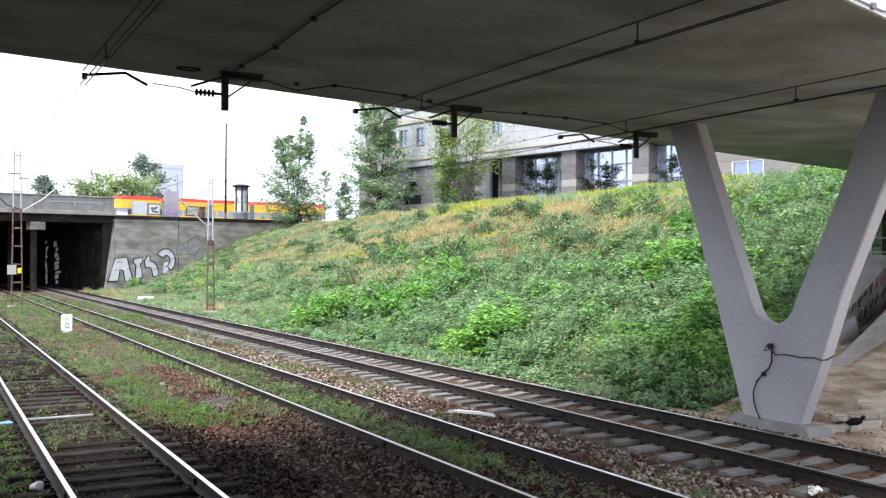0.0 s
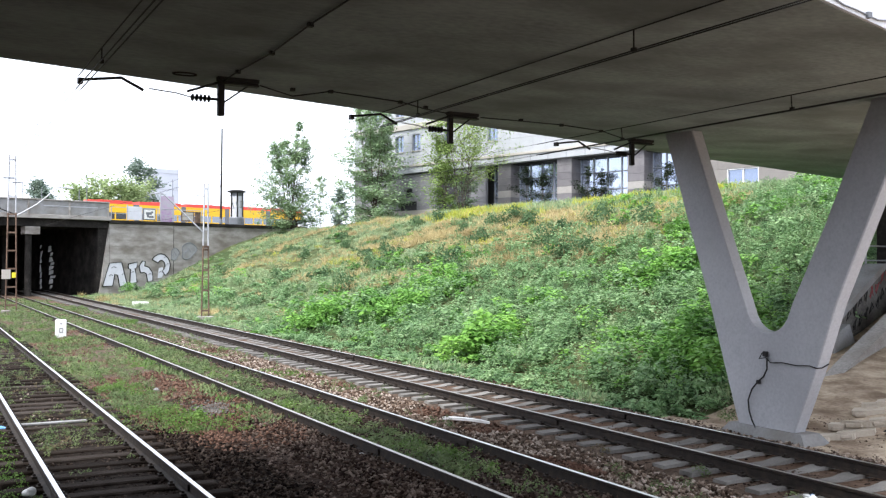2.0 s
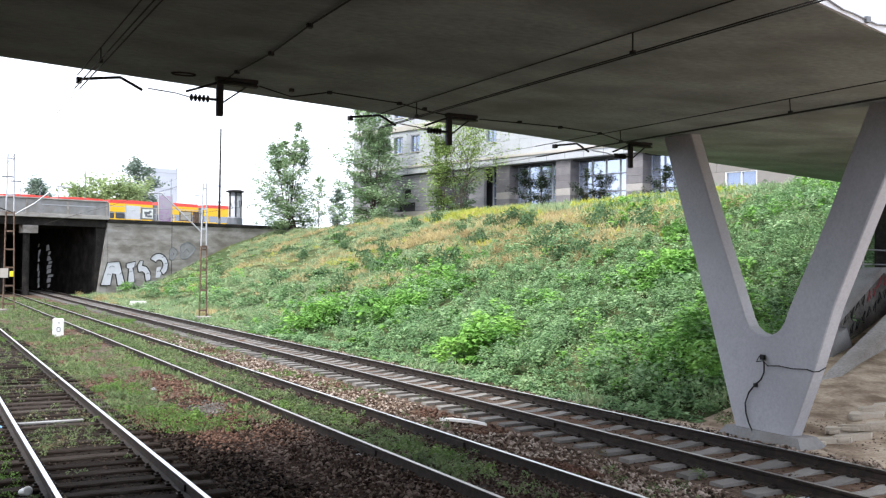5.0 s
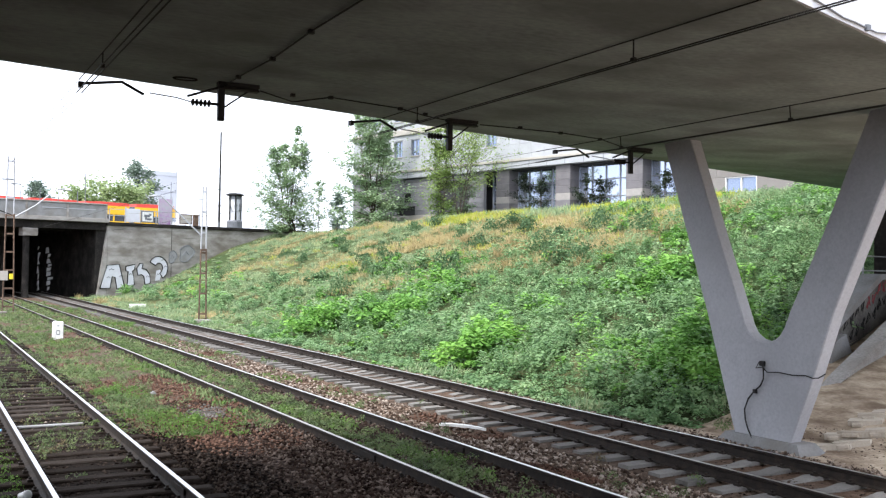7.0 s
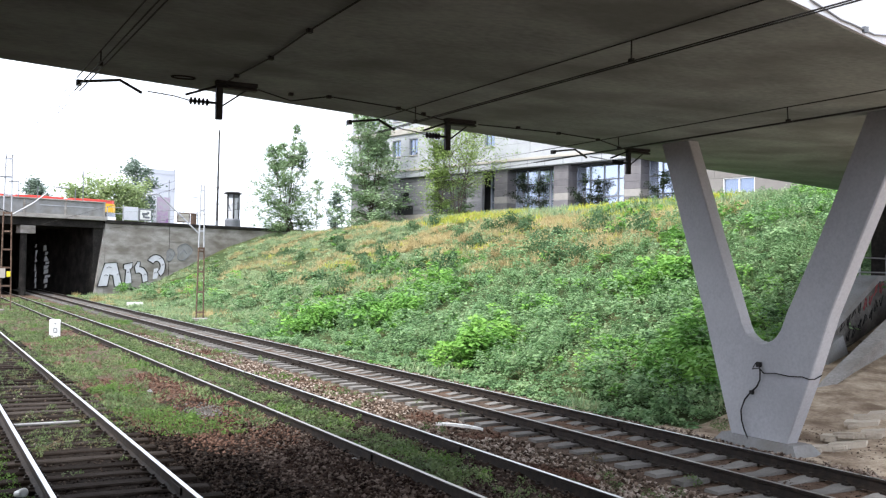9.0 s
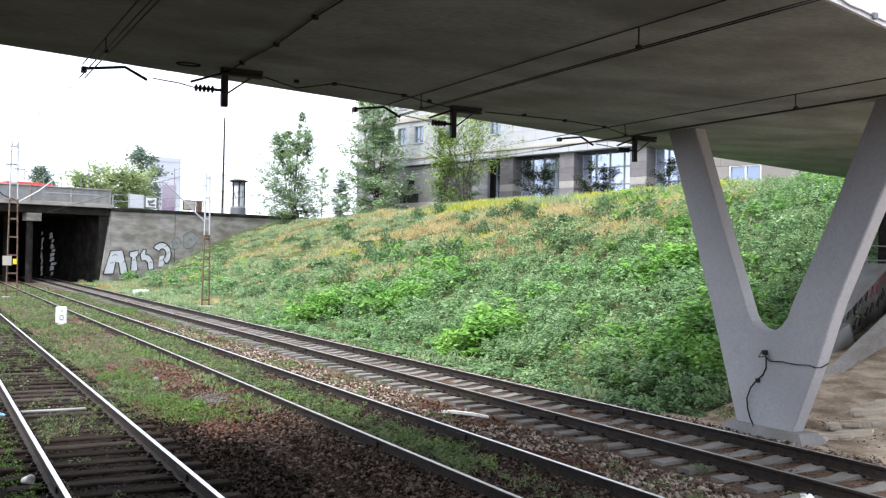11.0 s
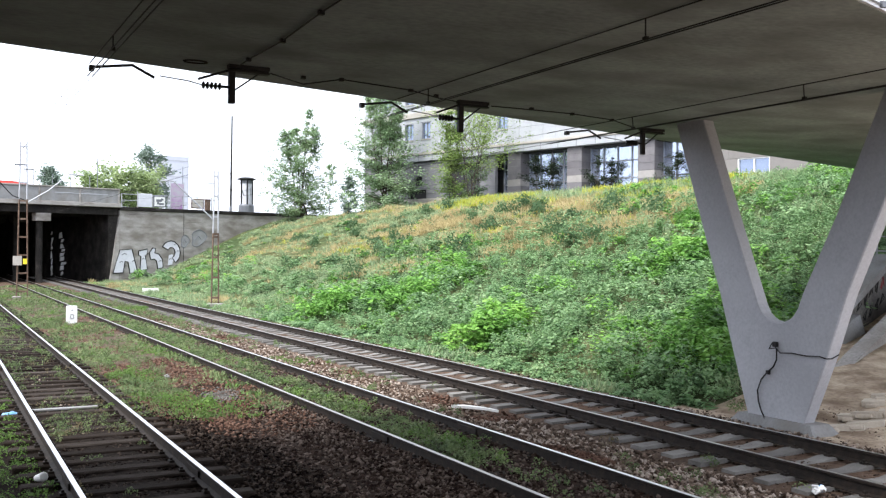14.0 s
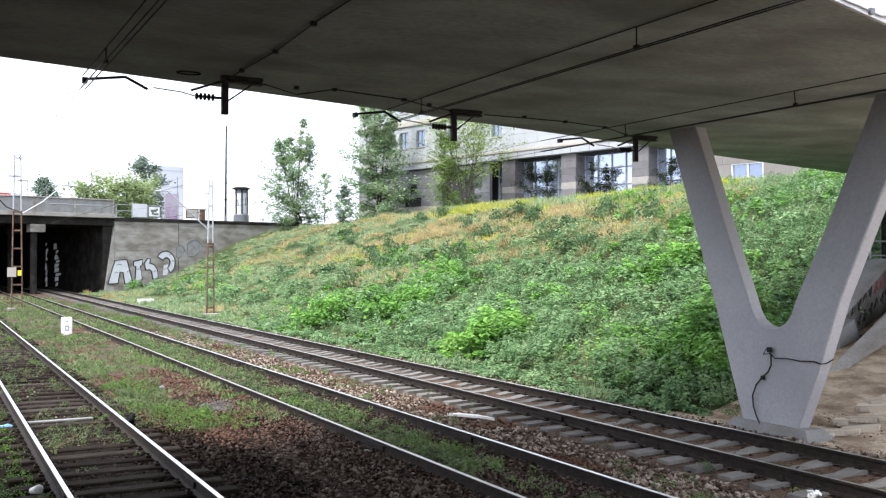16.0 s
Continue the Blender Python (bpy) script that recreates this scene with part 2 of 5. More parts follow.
FARDARK = leaf_mat("hazed_dark_leaves", [(0.14, 0.19, 0.15), (0.19, 0.25, 0.20), (0.25, 0.31, 0.25)])
FASCIA = mat("pale_fascia", [(0.66, 0.67, 0.70), (0.76, 0.77, 0.80)], 1.2, 0.8, 0.15, fine=14)
# near-black green for the trees that imitate reflections
PINE = leaf_mat("reflection_pine_needles", [(0.020, 0.032, 0.020), (0.035, 0.052, 0.030), (0.06, 0.08, 0.045)])
BARK = mat("bark", [(0.06, 0.048, 0.038), (0.12, 0.10, 0.08)], 6, 0.9, 0.5, fine=40)


# ---- mesh helpers ----
class Geo:
    """Collects vertices and faces for one mesh."""

    def __init__(self):
        self.v, self.f, self.m = [], [], []

    def add(self, vs, fs, mi=0):
        o = len(self.v)
        self.v += [tuple(p) for p in vs]
        self.f += [tuple(i + o for i in q) for q in fs]
        self.m += [mi] * len(fs)
        return self

    def box(self, x0, x1, y0, y1, z0, z1, m=None, mi=0, c=0.0):
        """A box; c chamfers its upright and lying edges."""
        if c:
            bm = bmesh.new()
            bmesh.ops.create_cube(bm, size=1)
            for v in bm.verts:
                v.co = Vector(((x0 + x1) / 2 + v.co.x * (x1 - x0), (y0 + y1) / 2 + v.co.y * (y1 - y0), (z0 + z1) / 2 + v.co.z * (z1 - z0)))
            bmesh.ops.bevel(bm, geom=bm.edges[:], offset=c, segments=1, affect="EDGES", clamp_overlap=True)
            bm.verts.index_update()
            vs, fs = [v.co.copy() for v in bm.verts], [[v.index for v in q.verts] for q in bm.faces]
            bm.free()
        else:
            vs = [Vector((x, y, z)) for z in (z0, z1) for y in (y0, y1) for x in (x0, x1)]
            fs = [(0, 2, 3, 1), (4, 5, 7, 6), (0, 1, 5, 4), (2, 6, 7, 3), (0, 4, 6, 2), (1, 3, 7, 5)]
        if m is not None:
            vs = [m @ v for v in vs]
        return self.add(vs, fs, mi)

    def rod(self, pts, r, n=6, mi=0, r1=None):
        """A round rod along points, tapering to r1."""
        pts = [Vector(p) for p in pts]
        rings = []
        for i, p in enumerate(pts):
            d = (pts[min(i + 1, len(pts) - 1)] - pts[max(i - 1, 0)]).normalized()
            s = d.cross(Vector((0, 0, 1)) if abs(d.z) < 0.95 else Vector((1, 0, 0))).normalized()
            u = d.cross(s)
            k = i / max(1, len(pts) - 1)
            rr = r if r1 is None else r + (r1 - r) * k
            rings.append([p + (s * math.cos(2 * math.pi * j / n) + u * math.sin(2 * math.pi * j / n)) * rr for j in range(n)])
        vs = [q for ring in rings for q in ring]
        fs = [(i * n + j, i * n + (j + 1) % n, (i + 1) * n + (j + 1) % n, (i + 1) * n + j) for i in range(len(pts) - 1) for j in range(n)]
        fs += [tuple(reversed(range(n))), tuple(range((len(pts) - 1) * n, len(pts) * n))]
        return self.add(vs, fs, mi)

    def prism(self, outline, fn, d0, d1, mi=0):
        """An outline of (a, b) pushed from d0 to d1; fn(a, b, d) gives the place."""
        n = len(outline)
        vs = [fn(a, b, d0) for a, b in outline] + [fn(a, b, d1) for a, b in outline]
        fs = [tuple(range(n)), tuple(range(2 * n - 1, n - 1, -1))] + [(i, n + i, n + (i + 1) % n, (i + 1) % n) for i in range(n)]
        return self.add(vs, fs, mi)

    def lathe(self, prof, n=20, mi=0, at=(0, 0, 0)):
        vs = [(at[0] + r * math.cos(2 * math.pi * j / n), at[1] + r * math.sin(2 * math.pi * j / n), at[2] + z) for r, z in prof for j in range(n)]
        fs = [(i * n + j, i * n + (j + 1) % n, (i + 1) * n + (j + 1) % n, (i + 1) * n + j) for i in range(len(prof) - 1) for j in range(n)]
        fs += [tuple(reversed(range(n))), tuple(range((len(prof) - 1) * n, len(prof) * n))]
        return self.add(vs, fs, mi)

    def mesh(self, name, mats, smooth=False):
        me = bpy.data.meshes.new(name)
        me.from_pydata(self.v, [], self.f)
        for k in (mats if isinstance(mats, (list, tuple)) else [mats]):
            me.materials.append(k)
        me.polygons.foreach_set("material_index", self.m)
        bm = bmesh.new()
        bm.from_mesh(me)
        bmesh.ops.recalc_face_normals(bm, faces=bm.faces[:])
        bm.to_mesh(me)
        bm.free()
        if smooth:
            me.shade_smooth()
        return me


def part(name, g, material, parent=None, label="", smooth=False, m=None):
    ob = new(name, g.mesh(name, material, smooth) if isinstance(g, Geo) else g)
    ob.parent = parent
    if m is not None:
        ob.matrix_basis = m
    return tagged(ob, label)


def thing(name, label, category, m=None, group="", kind=""):
    ob = new(name)
    ob.empty_display_size = 0.2
    if m is not None:
        ob.matrix_basis = m
    return tagged(ob, label, category, group, kind)


def raw(name, verts, faces, material, smooth=False):
    """A large mesh from arrays: verts (n, 3), faces (m, k)."""
    me = bpy.data.meshes.new(name)
    verts, faces = np.asarray(verts, dtype=np.float32), np.asarray(faces, dtype=np.int32)
    k = faces.shape[1]
    me.vertices.add(len(verts))
    me.vertices.foreach_set("co", verts.ravel())
    me.loops.add(faces.size)
    me.loops.foreach_set("vertex_index", faces.ravel())
    me.polygons.add(len(faces))
    me.polygons.foreach_set("loop_start", np.arange(0, faces.size, k, dtype=np.int32))
    me.update(calc_edges=True)
    me.materials.append(material)
    if smooth:
        me.shade_smooth()
    return me


# street grid: u along the two bridges, v along the tracks' skewed normal
SKEW = 14.47
STREET = pose(0, 0, 0, 0, 0, SKEW)
CS, SN = math.cos(radians(SKEW)), math.sin(radians(SKEW))


def street(u, v, z=0.0):
    return Vector((u * CS - v * SN, u * SN + v * CS, z))


def uv_of(x, y):
    return x * CS + y * SN, -x * SN + y * CS


# ---- ground ----
def foot_x(y):
    return 13.3 + (y - 15) * 0.038


def crest_x(y):
    return 35 - (y - 15) * 0.035


def ground_z(x, y):
    f0, c0 = foot_x(y), crest_x(y)
    t = min(1.0, max(0.0, (x - f0) / (c0 - f0)))
    t = t + 0.035 * math.sin(t * 2 * math.pi) * -1
    z = -0.25 + 6.6 * t
    u, v = uv_of(x, y)
    if v > 90.2:
        z = 6.7 if u > 39.6 else -0.25
        if v > 150:
            z = 6.7
    elif x > f0:
        z += 0.10 * noise.noise(Vector((x * 0.5, y * 0.5, 0))) * min(1, (x - f0) / 2) + 0.14 * noise.noise(Vector((x * 0.17, y * 0.17, 5))) * min(1, (x - f0) / 3)
    if v <= 90.2 and x > f0:
        z -= 0.42 * min(1.0, max(0.0, (v - 60) / 22)) * min(1.0, (x - f0) / 2.5)
    if v <= 90.2 and x <= f0:
        z += 0.025 * noise.noise(Vector((x * 1.3, y * 1.3, 2)))
        for a, b, h in ((1.0, 3.5, 0.05), (4.6, 8.6, 0.095), (8.9, 12.5, 0.035)):
            z += h * min(1.0, max(0.0, (x - a) / 0.7)) * min(1.0, max(0.0, (b - x) / 0.7))
        if x < 1.0:
            z -= 0.06
    if x < -14:
        z += min(7.3, (-14 - x) * 0.4)
    return z


def is_dirt(x, y):
    w = 0.5 * noise.noise(Vector((x * 0.7, y * 0.7, 9)))
    return uv_of(x, y)[1] < 10.1 + 0.6 * w or (x < 13.1 + 0.4 * w and y < 14.6 + w)


def ground_zone(x, y):
    """0 dark ballast, 1 brown ballast, 2 grassy soil, 3 bare dirt, 4 paving, 5 umber ballast."""
    u, v = uv_of(x, y)
    w = 0.5 * noise.noise(Vector((x * 0.7, y * 0.7, 9)))
    if v > 90.2:
        # underpass floor: its darkness is painted with the dark ballast
        return 4 if u > 39.6 else 0
    if x > crest_x(y) + 6 and y < 89:
        return 4
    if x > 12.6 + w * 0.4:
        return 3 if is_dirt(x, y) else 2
    if x > 8.0 and x < 12.7:
        return 1
    # darker ballast at low y paints in some of the overpass shade
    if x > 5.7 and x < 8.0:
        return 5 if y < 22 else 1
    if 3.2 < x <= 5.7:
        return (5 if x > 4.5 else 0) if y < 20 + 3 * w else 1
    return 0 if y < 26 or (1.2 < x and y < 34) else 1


def ground():
    xs = [-900, -300, -100, -50, -30, -22, -18, -14] + list(np.arange(-12, 1, 1.5)) + list(np.arange(1, 40, 0.5)) + list(np.arange(40, 60, 2.0)) + [70, 90, 130, 200, 400, 900]
    ys = [-300, -100, -50, -25, -12, -5] + list(np.arange(0, 30, 0.5)) + list(np.arange(30, 70, 0.8)) + list(np.arange(70, 112, 0.6)) + [115, 120, 130, 140, 148, 152, 158, 170, 200, 300, 600, 1500]
    g = Geo()
    nx = len(xs)
    g.v = [(x, y, ground_z(x, y)) for y in ys for x in xs]
    for j in range(len(ys) - 1):
        for i in range(nx - 1):
            a = j * nx + i
            g.f.append((a, a + 1, a + nx + 1, a + nx))
            g.m.append(ground_zone((xs[i] + xs[i + 1]) / 2, (ys[j] + ys[j + 1]) / 2))
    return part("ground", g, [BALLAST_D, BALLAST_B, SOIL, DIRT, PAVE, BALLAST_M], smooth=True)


tagged(ground(), "brown ballast bed with grassy railway embankment and bare dirt", "ground", kind="structure")


# ---- railway tracks ----
RAIL_OUT = [(-0.07, -0.17), (0.07, -0.17), (0.07, -0.158), (0.015, -0.14), (0.009, -0.05), (0.034, -0.036), (0.036, -0.01), (0.03, -0.001),
            (0.018, 0.0), (-0.018, 0.0), (-0.03, -0.001), (-0.036, -0.01), (-0.034, -0.036), (-0.009, -0.05), (-0.015, -0.14), (-0.07, -0.158)]


def rail_mesh(y0, y1, top):
    g = Geo()
    n = len(RAIL_OUT)
    steps = [y0 + (y1 - y0) * i / 24 for i in range(25)]
    g.v = [(a, y, b) for y in steps for a, b in RAIL_OUT]
    for k in range(24):
        for i in range(n):
            g.f.append((k * n + i, k * n + (i + 1) % n, (k + 1) * n + (i + 1) % n, (k + 1) * n + i))
            g.m.append(1 if i in (7, 8, 9) else 0)
    return g.mesh("rail", [RUST, top])


def sleeper_wood():
    return Geo().box(-1.25, 1.25, -0.12, 0.12, -0.30, -0.165, c=0.018).mesh("sleeper", SLEEPER_W)


def sleeper_conc():
    g = Geo()
    outline = [(-1.3, -0.175), (-0.95, -0.165), (-0.55, -0.165), (-0.3, -0.205), (0.3, -0.205), (0.55, -0.165), (0.95, -0.165), (1.3, -0.175), (1.32, -0.33), (-1.32, -0.33)]
    top = g.prism(outline, lambda a, b, d: (a, d, b), -0.125, 0.125)
    return top.mesh("sleeper", SLEEPER_C)


def railway_track(xc, label, tops, sleepers, pitch, y0=-6.0, y1=150.0, seed=0):
    rnd = random.Random(seed)
    tr = thing("railway_track", label, "railway track", group="parallel railway tracks")
    tr.location = (xc, 0, 0)
    for side, top in zip((-0.7535, 0.7535), tops):
        part("rail", rail_mesh(y0, y1, top), None, tr, m=pose(side, 0, 0))
    me = sleepers()
    y = y0
    while y < 118:
        part("sleeper", me, None, tr, m=pose(rnd.uniform(-0.03, 0.03), y + rnd.uniform(-0.02, 0.02), rnd.uniform(-0.012, 0.008), 0, 0, rnd.uniform(-1.2, 1.2)))
        y += pitch
    clip = Geo().box(-0.035, 0.035, -0.05, 0.05, -0.168, -0.135).box(-0.018, 0.018, -0.018, 0.018, -0.136, -0.105).mesh("rail_clip", RUST)
    rest = Geo()
    y = y0
    while y < 60:
        for s in (-0.7535, 0.7535):
            for o in (-0.105, 0.105):
                if 7 < y < 30:
                    part("rail_clip", clip, None, tr, m=pose(s + o, y, 0))
                else:
                    rest.box(s + o - 0.035, s + o + 0.035, y - 0.05, y + 0.05, -0.168, -0.13)
        y += pitch
    tagged(part("distant_clip_band", rest, RUST, tr, "rusty bolted rail clips"), kind="stuff")
    for s in (-0.7535, 0.7535):
        for yj in (11.3 + seed, 23.9 + seed):
            for o in (-0.03, 0.03):
                part("fishplate", Geo().box(s + o - 0.012, s + o + 0.012, yj - 0.3, yj + 0.3, -0.13, -0.045, c=0.006), RUST, tr, "bolted rail joint plate")
    return tr


TRACK_A, TRACK_B, TRACK_C = 2.22, 6.76, 10.67


def tracks():
    railway_track(TRACK_A, "track with shiny rails on weathered timber sleepers", (POLISH, POLISH), sleeper_wood, 0.62, seed=1)
    railway_track(TRACK_B, "weed-grown track with rails on half-buried timber sleepers", (DULL, POLISH), sleeper_wood, 0.62, seed=2)
    railway_track(TRACK_C, "ballasted track with dark rails on concrete sleepers", (DULL, POLISH), sleeper_conc, 0.60, seed=3)


# ---- overpass with its V pier ----
SOFFIT_Z = 5.22


def overpass():
    ov = thing("road_overpass", "grey concrete road overpass slab spanning the tracks", "bridge", STREET)
    g = Geo()
    # slab section across the deck: v, z, with a small drip edge on both sides
    # the southern edge runs slightly askew to the street
    sec = [(4.30, SOFFIT_Z), (12.46, SOFFIT_Z), (12.54, 5.30), (12.9, 5.9), (12.9, 6.15), (4.30, 6.15)]
    g.prism(sec, lambda a, b, d: (d, a + (0.036 * (d - 8.6) if a < 5 else 0), b), -28, 31)
    part("deck_slab", g, SOFFIT, ov)
    part("fascia", Geo().prism([(4.262, 5.226), (4.296, 5.226), (4.296, 6.4), (4.262, 6.4)], lambda a, b, d: (d, a + 0.036 * (d - 8.6), b), -28, 31), FASCIA, ov, "pale painted fascia along the deck edge")
    for v in (5.3, 12.65):
        part("kerb_beam", Geo().box(-28, 31, v, v + 0.2, 6.15, 6.5, c=0.03), CONC, ov)
    return ov


def v_pier():
    pr = thing("v_shaped_pier", "light grey painted concrete V-shaped bridge pier", "bridge pier")
    out = [(12.42, -0.3), (12.605, 0.2), (12.93, 1.17), (13.19, 1.965), (14.40, 5.225), (13.66, 5.225), (12.957, 3.46), (12.36, 2.03), (12.28, 1.83)]
    out += [(12.20, 1.70), (12.11, 1.63), (12.02, 1.585), (11.91, 1.56), (11.80, 1.556), (11.69, 1.575), (11.60, 1.61), (11.51, 1.68), (11.42, 1.80)]
    out += [(11.31, 2.06), (10.62, 3.40), (9.78, 5.225), (8.97, 5.225), (9.834, 3.379), (10.423, 2.099), (10.817, 1.006), (11.19, 0.104), (11.36, -0.3)]
    bm = bmesh.new()
    vs = [bm.verts.new((12.7, y, z)) for y, z in out]
    fc = bm.faces.new(vs)
    ex = bmesh.ops.extrude_face_region(bm, geom=[fc])
    for e in ex["geom"]:
        if isinstance(e, bmesh.types.BMVert):
            e.co.x += 0.27
    bmesh.ops.recalc_face_normals(bm, faces=bm.faces[:])
    rim = [e for e in bm.edges if abs(e.verts[0].co.x - e.verts[1].co.x) < 1e-4 and (e.verts[0].co.z < 5.2 or e.verts[1].co.z < 5.2)]
    bmesh.ops.bevel(bm, geom=rim, offset=0.02, segments=1, affect="EDGES", clamp_overlap=True)
    me = bpy.data.meshes.new("pier_body")
    bm.to_mesh(me)
    bm.free()
    me.materials.append(PIER)
    part("pier_body", me, None, pr)
    ft = Geo()
    base = [(12.42, 10.72), (12.42, 13.0), (13.35, 13.0), (13.35, 10.72)]
    topo = [(12.62, 11.06), (12.62, 12.64), (13.06, 12.64), (13.06, 11.06)]
    ft.add([(x, y, -0.5) for x, y in base] + [(x, y, -0.07) for x, y in topo], [(0, 1, 2, 3), (4, 5, 6, 7)] + [(i, (i + 1) % 4, 4 + (i + 1) % 4, 4 + i) for i in range(4)])
    part("footing", ft, CONC_LIGHT, pr, "rough cast concrete footing")
    # earthing cable and its box on the face
    x = 12.68
    part("junction_box", Geo().box(x - 0.04, x + 0.02, 11.80, 11.90, 1.14, 1.23, c=0.012), IRON, pr, "small black junction box")
    cab = [(x - 0.01, 11.86, 1.2), (x - 0.04, 11.79, 1.08), (x - 0.03, 11.80, 0.93), (x - 0.02, 11.88, 0.80), (x - 0.02, 12.01, 0.70), (x - 0.02, 12.15, 0.55), (x - 0.02, 12.23, 0.36), (x - 0.02, 12.21, 0.18), (x - 0.03, 12.14, 0.03), (x - 0.08, 11.95, -0.18)]
    part("cable", Geo().rod(cab, 0.014), IRON, pr, "drooping black cable")
    part("cable", Geo().rod([(x - 0.01, 11.92, 1.2), (x - 0.04, 11.96, 1.10), (x - 0.05, 11.8, 1.13), (x - 0.03, 11.72, 1.05), (x - 0.01, 11.5, 1.07), (x - 0.01, 11.2, 1.05), (x - 0.01, 10.93, 1.07), (x, 10.80, 1.04), (x + 0.12, 10.79, 1.04), (x + 0.26, 10.77, 1.10)], 0.010), IRON, pr)
    part("cable_clamp", Geo().box(x - 0.04, x + 0.02, 11.97, 12.04, 0.66, 0.73, c=0.01), IRON, pr)
    return pr


def unseen_shade_walls():
    """Unseen plain wall and roof, added south-west of the tracks to block light."""
    tagged(part("unseen_wall_south", Geo().box(-9.0, 3.4, -9.8, -9.0, -0.6, 5.24), DARK_CONC), "unseen plain dark wall added to block light from the south", "wall", kind="structure")
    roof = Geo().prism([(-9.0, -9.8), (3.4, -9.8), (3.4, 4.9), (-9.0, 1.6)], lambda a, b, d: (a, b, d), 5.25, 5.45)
    tagged(part("ceiling", roof, DARK_CONC), "unseen plain dark roof added to shade the left track", "ceiling", kind="structure")


# ---- overhead line ----
def cantilever(px, py, reach, label):
    """A hanging post under the slab with an insulated arm to the contact wire."""
    c = thing("catenary_bracket", label, "catenary bracket", pose(px, py, SOFFIT_Z), group="brackets under the overpass")
    g = Geo()
    g.box(-0.05, 0.52, -0.06, 0.06, -0.05, 0.0)
    g.box(-0.05, 0.52, -0.06, 0.06, -0.10, -0.075)
    g.box(-0.05, 0.52, -0.012, 0.012, -0.08, -0.04)
    part("mounting_beam", g, IRON, c)
    part("post", Geo().box(-0.045, 0.045, -0.04, 0.04, -0.53, -0.05, c=0.008), IRON, c)
    part("brace", Geo().rod([(0.02, 0, -0.36), (0.42, 0, -0.06)], 0.013), IRON, c)
    part("brace", Geo().rod([(-0.04, 0, -0.08), (-0.46, -0.02, -0.24)], 0.018), IRON, c)
    ins = Geo()
    prof = []
    for i in range(5):
        prof += [(0.018, i * 0.055), (0.05, i * 0.055 + 0.015), (0.05, i * 0.055 + 0.03), (0.018, i * 0.055 + 0.045)]
    tmp = Geo().lathe(prof, 10)
    m = pose(-0.14, 0, -0.31, 0, -90, 0)
    ins.add([m @ Vector(v) for v in tmp.v], tmp.f)
    ins.rod([(-0.04, 0, -0.31), (-0.16, 0, -0.31)], 0.02)
    part("insulator", ins, IRON, c, "dark ribbed insulator", smooth=False)
    e = -reach
    part("arm", Geo().rod([(-0.40, 0, -0.31), (-0.60, 0.0, -0.27), (e + 0.85, 0.02, -0.24)], 0.009), GALV, c)
    part("steady_arm", Geo().rod([(e + 0.78, 0.02, -0.27), (e + 0.5, 0.03, -0.13), (e, 0.05, -0.20)], 0.02), IRON, c, "bent black steady arm")
    part("wire_clamp", Geo().box(e - 0.03, e + 0.03, 0.0, 0.10, -0.25, -0.18), IRON, c)
    return c


def overhead_line(xc0, xc1, xm, z, zm, droppers, label, ye):
    """Contact wire pair with its messenger and droppers, along the track."""
    o = thing("overhead_line", label, "overhead wire", group="overhead wires")
    y0, y1 = -4.0, 63.0

    def x_at(y):
        return xc0 + (xc1 - xc0) * (y - y0) / (y1 - y0)
    for dx in (-0.03, 0.03):
        near = Geo().rod([(x_at(y) + dx, y, z) for y in (y0, 6, 11, ye)], 0.0085, 5)
        part("contact_wire", near.rod([(x_at(y) + dx, y, z + (0.1 if y > 30 else 0)) for y in (ye, 30, y1)], 0.0034, 5), WIRE, o)
    near = Geo().rod([(xm, y, zm) for y in (y0, 6, 11, ye)], 0.0085, 5)
    part("messenger_wire", near.rod([(xm, y, zm + (0.9 if y > 60 else 0)) for y in (ye, 24, 40, y1)], 0.0034, 5), WIRE, o)
    for y in droppers:
        part("dropper", Geo().rod([(x_at(y), y, z), (xm, y, zm)], 0.009, 5).box(x_at(y) - 0.02, x_at(y) + 0.02, y - 0.03, y + 0.03, z, z + 0.04), WIRE, o)
    return o


def soffit_cable(pts, label):
    cb = thing("soffit_cable", label, "cable")
    part("cable", Geo().rod([(x, y, SOFFIT_Z - 0.018 - s) for x, y, s in pts], 0.010, 5), IRON, cb)
    for x, y, s in pts[1:-1]:
        part("clamp", Geo().box(x - 0.03, x + 0.03, y - 0.03, y + 0.03, SOFFIT_Z - 0.045, SOFFIT_Z + 0.002), IRON, cb)
    return cb


# ---- far bridge with retaining wall (street frame) ----
WALL_V = 88.95


